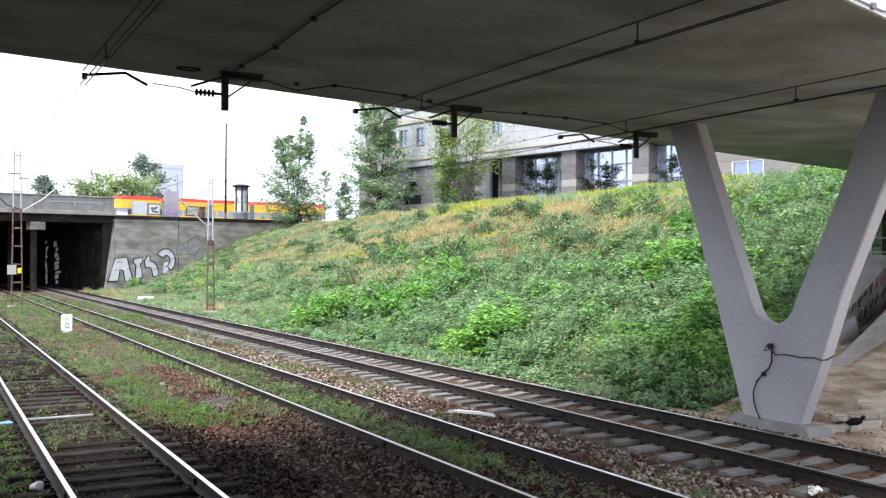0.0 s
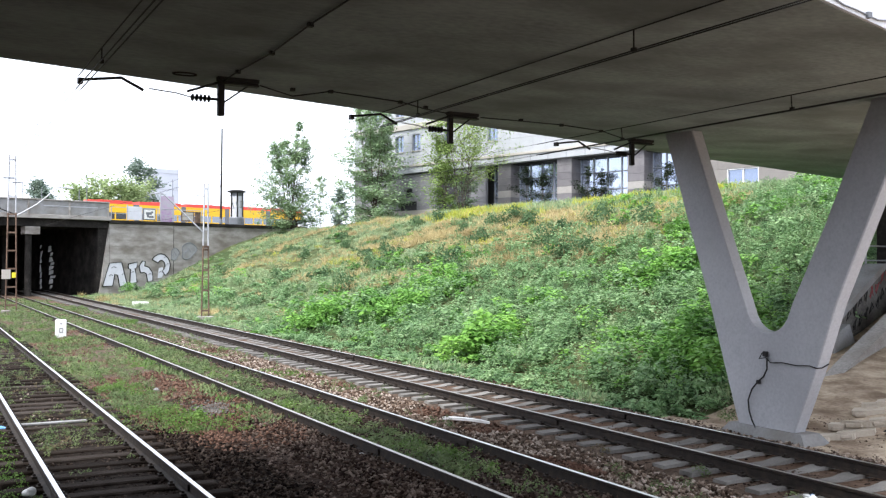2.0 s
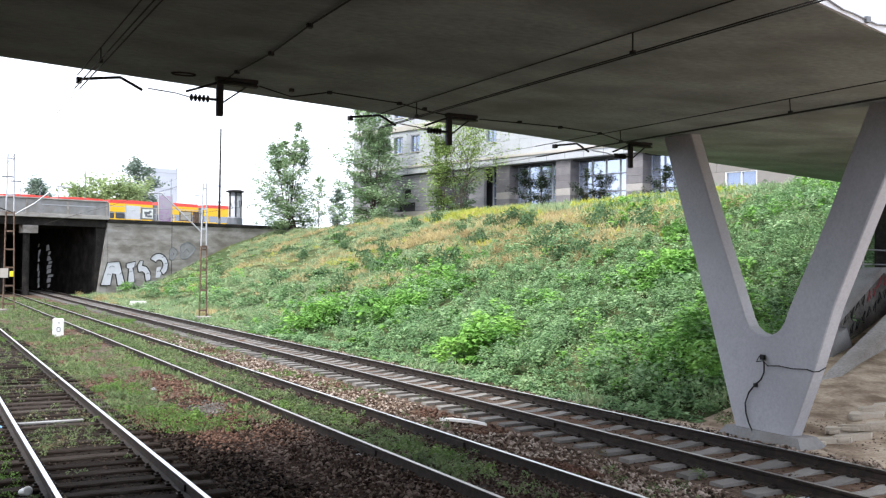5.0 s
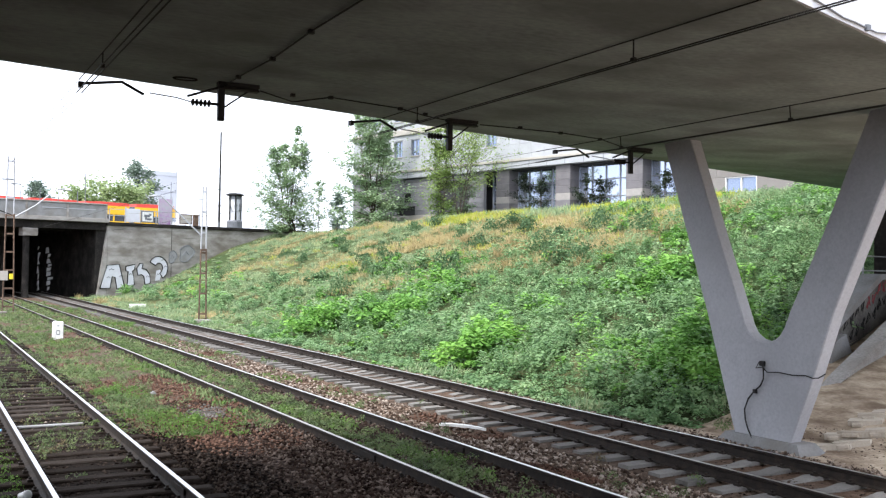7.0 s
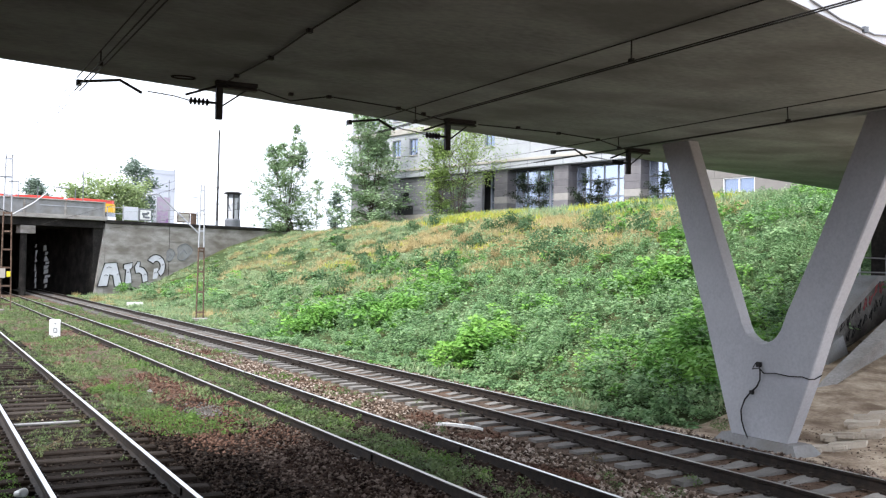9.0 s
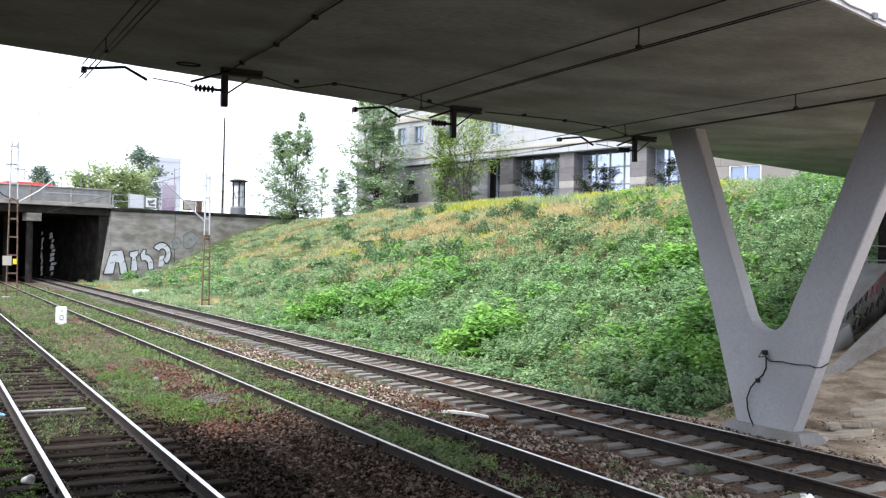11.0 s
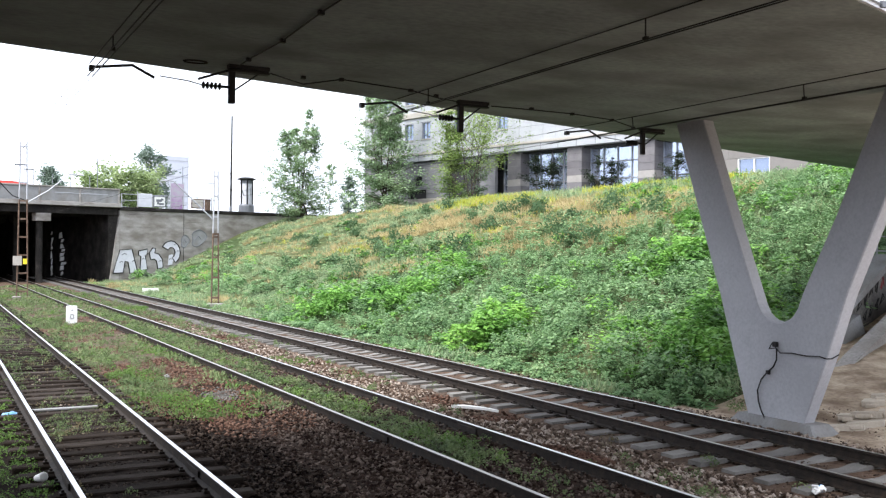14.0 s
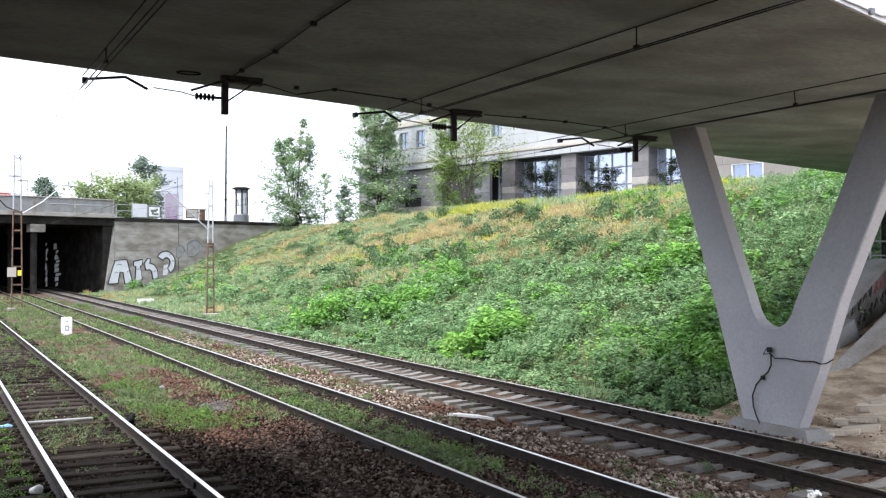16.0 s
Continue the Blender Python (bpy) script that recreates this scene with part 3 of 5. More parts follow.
def far_bridge():
    b = thing("far_bridge", "old grey concrete road bridge with a dark tunnel-like underpass", "bridge", STREET)
    g = Geo()
    g.box(-15, 39.3, WALL_V - 0.35, WALL_V + 55, 6.86, 7.24, c=0.03)
    part("deck", g, CONC, b)
    # inner beams, walls and columns get near-black paint for the underpass shade
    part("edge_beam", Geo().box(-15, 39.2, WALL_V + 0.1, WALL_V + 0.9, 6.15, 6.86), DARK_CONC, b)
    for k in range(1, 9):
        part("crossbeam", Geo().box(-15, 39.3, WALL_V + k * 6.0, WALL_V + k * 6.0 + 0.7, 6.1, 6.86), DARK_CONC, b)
    part("abutment", Geo().box(38.3, 39.28, WALL_V + 0.3, WALL_V + 55, -0.5, 6.86).box(39.28, 40.2, WALL_V + 1.95, WALL_V + 55, -0.5, 6.6), DARK_CONC, b, "abutment wall with soot and underpass shade in its colour")
    part("battered_end", Geo().prism([(39.29, 6.14), (38.35, -0.5), (39.29, -0.5)], lambda a, c, d: (a, d, c), WALL_V - 0.01, WALL_V + 1.9), CONC, b, "battered stained end of the abutment")
    u = 39.05
    while u > -12:
        part("parapet_panel", Geo().box(u - 3.6, u, WALL_V - 0.3, WALL_V - 0.12, 7.24, 8.5, c=0.02), CONC_LIGHT, b)
        part("parapet_post", Geo().box(u - 0.1, u + 0.08, WALL_V - 0.36, WALL_V - 0.1, 7.0, 8.5, c=0.02), CONC, b)
        u -= 3.7
    part("parapet_cap", Geo().box(-15, 39.15, WALL_V - 0.4, WALL_V - 0.05, 8.5, 8.62, c=0.02), CONC, b)
    part("handrail_strip", Geo().box(33.0, 38.0, WALL_V - 0.325, WALL_V - 0.30, 7.98, 8.06), GALV, b, "pale painted strip on the parapet")
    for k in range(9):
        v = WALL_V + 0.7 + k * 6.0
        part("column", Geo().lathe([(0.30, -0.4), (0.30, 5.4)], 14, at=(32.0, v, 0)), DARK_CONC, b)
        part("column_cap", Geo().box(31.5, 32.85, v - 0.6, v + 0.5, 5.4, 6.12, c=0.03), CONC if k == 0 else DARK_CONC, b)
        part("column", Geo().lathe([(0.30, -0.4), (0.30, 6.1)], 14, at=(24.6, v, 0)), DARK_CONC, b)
    rnd = random.Random(12)
    # pale patches imitate light from a gap on graffitied inner pillars
    for uu, w in ((34.65, 0.25), (35.45, 0.6)):
        z = 0.3
        while z < 4.4:
            h = rnd.uniform(0.3, 0.8)
            a = uu + rnd.uniform(0, w * 0.5)
            part("paint_smeared_patch", Geo().prism([(a, z), (a + w * rnd.uniform(0.3, 0.8), z + 0.1), (a + w * rnd.uniform(0.3, 0.9), z + h), (a + 0.05, z + h * 0.9)], lambda p, q, d: (p, d, q), 94, 94.15), CONC_LIGHT, b, "pale patch imitating gap light on graffitied underpass pillars")
            z += h * rnd.uniform(0.9, 1.3)
    return b


def retaining_wall():
    w = tagged(thing("retaining_wall", "weathered concrete retaining wall with painted graffiti", "wall", STREET), kind="structure")
    rnd = random.Random(4)
    part("wall_face", Geo().box(39.3, 62, WALL_V + 0.03, WALL_V + 1.9, -0.6, 6.62), CONC, w)
    z = -0.55
    # cast courses with recessed joints
    while z < 6.5:
        h = 0.62
        part("wall_course", Geo().box(39.32, 61.9, WALL_V - 0.02 - rnd.uniform(0, 0.012), WALL_V + 0.05, z + 0.012, min(6.6, z + h - 0.012)), CONC, w)
        z += h
    part("coping", Geo().box(39.2, 62, WALL_V - 0.16, WALL_V + 2.0, 6.62, 6.95, c=0.03), DARK_CONC, w, "dark weathered coping")
    part("joint_strip", Geo().box(45.92, 45.96, WALL_V - 0.04, WALL_V - 0.02, 0.5, 6.6), DARK_CONC, w)
    return w


# ---- scene assembly of the large forms ----
tracks()
overpass()
v_pier()
unseen_shade_walls()
cantilever(3.57, 12.95, 1.80, "black catenary bracket hanging under the overpass edge")
cantilever(7.71, 14.0, 1.75, "black catenary bracket hanging under the overpass edge")
cantilever(12.5, 15.15, 1.80, "black catenary bracket hanging under the overpass edge")
overhead_line(1.78, 1.78, 1.78, 4.935, 5.11, (11.4,), "dark twin contact wires over the timber-sleeper track", 13.2)
overhead_line(6.70, 6.70, 6.70, 4.968, 5.205, (8.1, 13.2), "dark twin contact wires over the weedy middle track", 14.5)
overhead_line(10.68, 10.68, 10.66, 4.857, 5.067, (9.5, 13.2), "dark twin contact wires over the concrete-sleeper track", 15.8)
far_bridge()
retaining_wall()


# ---- vegetation ----
NETTLE = leaf_mat("nettle_leaves", [(0.05, 0.108, 0.045), (0.138, 0.25, 0.11), (0.25, 0.385, 0.185), (0.37, 0.50, 0.265)], patch_scale=2.0)
RNG = np.random.default_rng(7)


def leaf_quads(p, length, width, tilt_lo, tilt_hi, rng=RNG):
    """Rhombic leaves at the places p, each with its own heading, tilt and roll."""
    n = len(p)
    az, ti, ro = rng.uniform(0, 2 * np.pi, n), rng.uniform(tilt_lo, tilt_hi, n), rng.uniform(-0.7, 0.7, n)
    d = np.stack([np.cos(az) * np.cos(ti), np.sin(az) * np.cos(ti), np.sin(ti)], 1)
    s = np.stack([-np.sin(az), np.cos(az), np.zeros(n)], 1)
    u = np.cross(d, s)
    s = s * np.cos(ro)[:, None] + u * np.sin(ro)[:, None]
    L, w = np.asarray(length)[:, None], np.asarray(width)[:, None]
    v = np.stack([p, p + d * L * 0.45 + s * w, p + d * L, p + d * L * 0.45 - s * w], 1)
    return v.reshape(-1, 3)


def leaf_object(name, chunks, material, label, category, kind="stuff"):
    v = np.concatenate(chunks)
    f = np.arange(len(v)).reshape(-1, 4)
    return tagged(new(name, raw(name, v, f, material)), label, category, kind=kind)


def dome(cx, cy, cz, r, h, n, size, rng=RNG, slim=0.46):
    """Leaves laid like shingles over a small mound, tips lifted."""
    a, q = rng.uniform(0, 2 * np.pi, n), np.sqrt(rng.uniform(0, 0.98, n))
    ux, uy, uz = q * np.cos(a), q * np.sin(a), np.sqrt(1 - q ** 2)
    p = np.stack([cx + r * ux, cy + r * uy, cz + h * uz * rng.uniform(0.8, 1.06, n)], 1)
    nm = np.stack([ux / r, uy / r, uz / h], 1)
    nm /= np.linalg.norm(nm, axis=1)[:, None]
    d = rng.normal(0, 1, (n, 3))
    d -= nm * (d * nm).sum(1)[:, None]
    d /= np.linalg.norm(d, axis=1)[:, None] + 1e-9
    d += nm * rng.uniform(-0.25, 0.65, n)[:, None]
    d /= np.linalg.norm(d, axis=1)[:, None]
    s = np.cross(nm + rng.normal(0, 0.25, (n, 3)), d)
    s /= np.linalg.norm(s, axis=1)[:, None] + 1e-9
    L = (size * rng.uniform(0.6, 1.4, n))[:, None]
    w = L * slim
    return np.stack([p, p + d * L * 0.45 + s * w, p + d * L, p + d * L * 0.45 - s * w], 1).reshape(-1, 3)


def stalks(cx, cy, cz, r, h, n, size, rng=RNG, slim=0.42):
    """A bunch of leafy stalks: near-level drooping leaves in tiers, widest below."""
    q = 0.30 + 0.70 * rng.uniform(0, 1, n) ** 0.55
    a = rng.uniform(0, 2 * np.pi, n)
    rr = r * (1.20 - 0.80 * q) * np.sqrt(rng.uniform(0.05, 1, n))
    p = np.stack([cx + rr * np.cos(a), cy + rr * np.sin(a), cz + h * q], 1)
    az, ti, ro = a + rng.normal(0, 0.7, n), rng.uniform(-0.75, 0.30, n), rng.uniform(-0.45, 0.45, n)
    d = np.stack([np.cos(az) * np.cos(ti), np.sin(az) * np.cos(ti), np.sin(ti)], 1)
    s = np.stack([-np.sin(az), np.cos(az), np.zeros(n)], 1)
    s = s * np.cos(ro)[:, None] + np.cross(d, s) * np.sin(ro)[:, None]
    L = (size * rng.uniform(0.6, 1.35, n))[:, None]
    w = L * slim
    return np.stack([p, p + d * L * 0.45 + s * w, p + d * L, p + d * L * 0.45 - s * w], 1).reshape(-1, 3)


def embankment_plants():
    kinds = {k: [] for k in ("lush", "nettle", "herb", "straw", "bloom", "bush")}
    lush_at = [(16.8, 38.8), (15.7, 38.6), (20.6, 38.7), (17.5, 35.8), (15.4, 25.2), (22.1, 24.3), (14.8, 39.1), (16.5, 35.3), (14.9, 25.3), (16.0, 17.0), (18.0, 18.0)]
    lo, hi = 12.0, 96.0

    def draw_y(n, e):
        return (lo ** e + RNG.uniform(0, 1, n) * (hi ** e - lo ** e)) ** (1 / e)

    def species(x, y):
        f0, c0 = foot_x(y), crest_x(y)
        t = max(0.0, (x - f0) / (c0 - f0))
        n1, n2, q = noise.noise(Vector((x * 0.16, y * 0.12, 1))), noise.noise(Vector((x * 0.45, y * 0.45, 4))), RNG.uniform()
        near_lush = min((x - a) ** 2 + (y - b) ** 2 * 0.5 for a, b in lush_at)
        if near_lush < 1.3 * (1 + n2):
            return "lush"
        if y > 44 and q < 0.62 and t < 0.42:
            return "herb" if q < 0.54 else "straw"
        if t < 0.64 - (y - 20) * 0.011 + 0.25 * n1 + 0.30 * (y < 23):
            return "lush" if q > 0.975 else ("herb" if q < 0.07 else "nettle")
        if 0.28 < t < 0.98 and 30 < y < 80 and n1 + 0.3 * n2 > -0.18:
            return "straw" if q < 0.50 else ("bloom" if q < 0.59 else ("nettle" if q > 0.84 else "herb"))
        if t > 0.86 and 33 < y < 62 and q < 0.34:
            return "bloom"
        if y < 32:
            return "nettle" if q < 0.62 else ("herb" if q < 0.86 else "lush")
        return "herb" if q < 0.58 else ("nettle" if q < 0.70 else ("straw" if q < 0.85 else ("bush" if q < 0.94 else "lush")))

    def cluster(x, y, k, tall):
        if is_dirt(x, y) or uv_of(x, y)[1] > 88.7 or x < 12.45:
            return
        f0 = foot_x(y)
        far = 1 + y * 0.006
        r, h, size = RNG.uniform(0.12, 0.28), RNG.uniform(0.12, 0.38), 0.060
        if k == "lush":
            h, size = RNG.uniform(0.28, 0.62), 0.10
        elif k == "nettle":
            h, size, r = RNG.uniform(0.22, 0.62), 0.062, RNG.uniform(0.10, 0.22)
        h *= tall * max(0.42, min(1.0, 1.0 - (y - 34) / 70))
        cnt = int(RNG.integers(40, 58))
        if x < f0:
            h *= 0.4
        z = ground_z(x, y) - 0.03
        if k in ("straw", "bloom") or (k == "herb" and RNG.uniform() < 0.4):
            p = np.stack([x + RNG.normal(0, r, cnt), y + RNG.normal(0, r, cnt), np.full(cnt, z) + RNG.uniform(0, 0.1, cnt)], 1)
            L = RNG.uniform(0.12, 0.40, cnt) * (1.0 if k != "bloom" else 1.2) * min(1.3, tall)
            kinds[k].append(leaf_quads(p, L, 0.012 * far * np.ones(cnt), 0.15, 1.4))
        else:
            grow = stalks if k in ("nettle", "lush") else dome
            kinds[k].append(grow(x, y, z, r * far ** 0.5, h, cnt, size * far))

    # species grow in patches, some taller than others
    for y in draw_y(1350, -0.35):
        x = RNG.uniform(12.45, crest_x(y) + 1.5)
        k, rad, tall = species(x, y), RNG.uniform(0.3, 1.0) * (1 + y * 0.006), RNG.uniform(0.6, 1.7)
        for _ in range(int(5 + 9 * rad)):
            cluster(x + RNG.normal(0, rad * 0.6), y + RNG.normal(0, rad * 0.8), k, tall)
    for y in draw_y(4600, -0.35):
        x = RNG.uniform(12.45, crest_x(y) + 1.5)
        cluster(x, y, species(x, y), RNG.uniform(0.5, 1.0))
    for bx, by in [(29.9, 59.0), (27.9, 48.9), (29.0, 46.9), (28.6, 43.0), (27.5, 38.4), (24.1, 32.4), (27.4, 32.3), (24.3, 54.5), (25.3, 71.9), (22.0, 78.5), (23.0, 41.9), (24.4, 51.5), (24.0, 33.7), (31.2, 58.0), (30.5, 47.5), (28.8, 37.0), (26.0, 62.0), (24.5, 66.0), (20.8, 60.5), (22.5, 49.0), (26.4, 44.6), (25.6, 36.4), (21.0, 54.0), (27.5, 66.5), (19.6, 47.0)]:
        big = RNG.uniform(0.6, 1.1)
        for _ in range(9):
            kinds["bush"].append(dome(bx + RNG.normal(0, 0.34) * big, by + RNG.normal(0, 0.4) * big, ground_z(bx, by), 0.36 * big, RNG.uniform(0.5, 1.2) * big, 52, 0.10))
    for bx, by in lush_at:
        for _ in range(12):
            x, y = bx + RNG.normal(0, 0.6), by + RNG.normal(0, 0.9)
            kinds["lush"].append(stalks(x, y, ground_z(x, y) - 0.05, 0.42, RNG.uniform(0.6, 1.3), 70, 0.16))
    # rounded bushy mounds standing out of the nettles
    for y in draw_y(300, -0.35):
        f0, c0 = foot_x(y), crest_x(y)
        x = RNG.uniform(f0 + 0.6, f0 + (c0 - f0) * (0.8 - 0.008 * (y - 12)))
        if is_dirt(x, y) or uv_of(x, y)[1] > 88:
            continue
        r, k = RNG.uniform(0.30, 0.62), "lush" if RNG.uniform() < 0.18 else "nettle"
        for _ in range(2):
            kinds[k].append(stalks(x + RNG.normal(0, 0.2), y + RNG.normal(0, 0.3), ground_z(x, y), r, r * RNG.uniform(1.2, 2.0), 62, 0.10 * (1 + y * 0.008)))
    # flowering crest
    for _ in range(1500):
        y = RNG.uniform(18, 62)
        x = crest_x(y) + RNG.uniform(-2.2, 1.0)
        n2 = noise.noise(Vector((x * 0.3, y * 0.22, 14)))
        k = "bloom" if n2 > 0.02 and y > 33 else "herb"
        cnt = 12
        p = np.stack([x + RNG.normal(0, 0.2, cnt), y + RNG.normal(0, 0.2, cnt), np.full(cnt, ground_z(x, y))], 1)
        kinds[k].append(leaf_quads(p, RNG.uniform(0.2, 0.55, cnt), 0.026 * np.ones(cnt), 0.8, 1.5))
    leaf_object("lush_plants", kinds["lush"], LUSH, "bright green broad-leaved plants on the embankment", "plants")
    leaf_object("nettles", kinds["nettle"], NETTLE, "dense dull green nettles on the lower embankment", "plants")
    leaf_object("meadow_herbs", kinds["herb"], HERB, "pale green meadow herbs on the embankment", "plants")
    leaf_object("dry_grass", kinds["straw"], STRAW, "straw-coloured dry grass on the upper embankment", "grass")
    leaf_object("yellow_wildflowers", kinds["bloom"], BLOOM, "yellow flowering weeds along the embankment crest", "flowers")
    leaf_object("dark_shrubs", kinds["bush"], BUSH, "small dark green shrubs on the embankment", "shrubs")


def track_weeds():
    low, bright, dry = [], [], []

    def clump(x, y, r, h, n, size, out):
        out.append(dome(x, y, -0.26, r, h, n, size, slim=0.30))
    for _ in range(6500):
        y = 8.5 + 62 * RNG.uniform() ** 1.7
        x = RNG.uniform(0.2, 9.6)
        n1 = noise.noise(Vector((x * 0.6, y * 0.35, 21)))
        n2 = noise.noise(Vector((x * 1.8, y * 1.1, 22)))
        far = 1 + y * 0.012
        d = 0.0
        if x < 1.25:
            d = 0.9 if y > 12 else 0.5
        elif x < 3.2:
            d = 0.10 * (y > 15.5) + 0.22 * (y > 24)
        elif x < 5.7:
            d = -1.0 if y < 16.3 else (0.35 + n1 * 1.2 if y < 26 else 0.62 + n1)
        elif x < 7.6:
            d = (-0.2 if y < 12.5 else 0.35 if y < 20 else 0.7) + n1 * 0.8
            if not 6.15 < x < 7.25:
                d *= 0.25
        else:
            d = (0.03 if y < 20 else 0.18) + n1 * 0.35 + 0.35 * (y > 36)
        if RNG.uniform() > d + 0.3 * n2:
            continue
        out = bright if (x < 1.3 or n1 > 0.34 or (3.8 < x < 5.1 and 16 < y < 19.5)) else (dry if RNG.uniform() < 0.06 else low)
        m = 1 + int(2.2 * max(0.0, n1 + n2 + 0.3))
        for _ in range(m):
            big = 1.15 if 6.1 < x < 7.4 else 1.0
            clump(x + RNG.normal(0, 0.08) * (m > 1), y + RNG.normal(0, 0.12) * (m > 1), RNG.uniform(0.07, 0.17) * big, RNG.uniform(0.08, 0.22) * big, int(RNG.integers(28, 48)), 0.029 * far * big, out)
    for cx, cy, k in ((4.35, 17.8, 18), (4.7, 17.4, 10), (3.9, 18.6, 6), (4.0, 17.2, 4)):
        for _ in range(k):
            clump(cx + RNG.normal(0, 0.28), cy + RNG.normal(0, 0.5), 0.17, RNG.uniform(0.15, 0.36), 46, 0.042, bright)
    # single clumps beside and between the middle rails
    for cx, cy, k in ((6.75, 13.6, 9), (6.5, 12.8, 7), (6.9, 12.2, 6), (6.55, 11.6, 5), (6.8, 11.0, 5), (6.55, 10.4, 5), (6.95, 10.2, 5), (6.7, 9.5, 5), (7.0, 9.2, 4),
                      (8.15, 18.7, 8), (8.2, 15.4, 6), (6.7, 15, 9), (6.8, 16.4, 9), (6.6, 17.8, 9), (13.4, 12.9, 6), (13.5, 13.6, 5)):
        for _ in range(k):
            clump(cx + RNG.normal(0, 0.14), cy + RNG.normal(0, 0.25), 0.11, RNG.uniform(0.10, 0.26), 44, 0.038, low)
    # low grassy cover over the old ground between the first two tracks
    for _ in range(5200):
        y = 17.0 + 68 * RNG.uniform() ** 1.5
        x = RNG.uniform(0.2, 9.4) if y > 36 else RNG.uniform(3.15, 9.4) if y > 30 else RNG.uniform(3.2, 6.0)
        n1, n2 = noise.noise(Vector((x * 0.7, y * 0.3, 41))), noise.noise(Vector((x * 2.2, y * 1.0, 42)))
        if n1 + 0.8 * n2 < (0.02 if y < 26 else -0.12) + 0.25 * (x > 7.6) + 0.45 * (abs(x - 5.0) < 0.55 and y < 34):
            continue
        cnt, far = 14, 1 + y * 0.02
        p = np.stack([x + RNG.normal(0, 0.12, cnt), y + RNG.normal(0, 0.16, cnt), np.full(cnt, ground_z(x, y) - 0.01)], 1)
        (dry if RNG.uniform() < 0.10 else bright if n2 > 0.48 else low).append(leaf_quads(p, RNG.uniform(0.05, 0.14, cnt) * far ** 0.5, 0.014 * far * np.ones(cnt), 0.0, 1.0))
    # bushy weeds along the middle track
    for _ in range(330):
        y = 11.5 + 34 * RNG.uniform() ** 1.3
        x = RNG.uniform(6.3, 7.1)
        if noise.noise(Vector((x * 0.4, y * 0.5, 51))) < -0.25:
            continue
        for _ in range(3):
            clump(x + RNG.normal(0, 0.06), y + RNG.normal(0, 0.2), 0.13, RNG.uniform(0.12, 0.25), 40, 0.042 * (1 + y * 0.010), bright if RNG.uniform() < 0.10 else low)
    # tufts among the first track's sleepers
    for _ in range(560):
        y = 15.8 + 34 * RNG.uniform() ** 1.4
        x = RNG.uniform(1.55, 2.9)
        if noise.noise(Vector((x * 0.9, y * 0.5, 61))) > -0.05:
            clump(x, y, 0.10, RNG.uniform(0.10, 0.16), 24, 0.024 * (1 + y * 0.012), low if RNG.uniform() < 0.7 else dry)
    for cx, cy, k in ((6.9, 26.5, 9), (6.7, 29.0, 7), (6.6, 34.0, 8), (6.8, 41.0, 8), (7.0, 22.8, 6)):
        for _ in range(k):
            clump(cx + RNG.normal(0, 0.16), cy + RNG.normal(0, 0.6), 0.16, RNG.uniform(0.2, 0.42), 44, 0.045, low)
    leaf_object("track_weeds", low, WEED, "grey-green weeds growing between the rails", "weeds")
    leaf_object("fresh_weeds", bright, FRESH, "bright green weed tufts beside the rails", "weeds")
    leaf_object("dry_weeds", dry, SERE, "dry brownish weed tufts in the ballast", "weeds")


def stones(name, spots, material, label):
    """Loose angular stones: squashed, jittered octahedra."""
    c = np.array([(x, y, z) for x, y, z, s in spots])
    s = np.array([q[3] for q in spots])
    n = len(c)
    base = np.array([(1, 0, 0), (-1, 0, 0), (0, 1, 0), (0, -1, 0), (0, 0, 0.75), (0, 0, -0.75)], dtype=float)
    v = base[None] * RNG.uniform(0.55, 1.25, (n, 6, 1)) + RNG.normal(0, 0.22, (n, 6, 3))
    a = RNG.uniform(0, 2 * np.pi, n)
    ca, sa = np.cos(a)[:, None], np.sin(a)[:, None]
    x, y, z = v[..., 0] * ca - v[..., 1] * sa, v[..., 0] * sa + v[..., 1] * ca, v[..., 2]
    tl = RNG.uniform(-0.6, 0.6, n)[:, None]
    y, z = y * np.cos(tl) - z * np.sin(tl), y * np.sin(tl) + z * np.cos(tl)
    v = np.stack([x, y, z], 2) * s[:, None, None] + c[:, None, :]
    tri = np.array([(0, 2, 4), (2, 1, 4), (1, 3, 4), (3, 0, 4), (2, 0, 5), (1, 2, 5), (3, 1, 5), (0, 3, 5)])
    f = (tri[None] + (np.arange(n) * 6)[:, None, None]).reshape(-1, 3)
    return tagged(new(name, raw(name, v.reshape(-1, 3), f, material)), label, "gravel", kind="stuff")


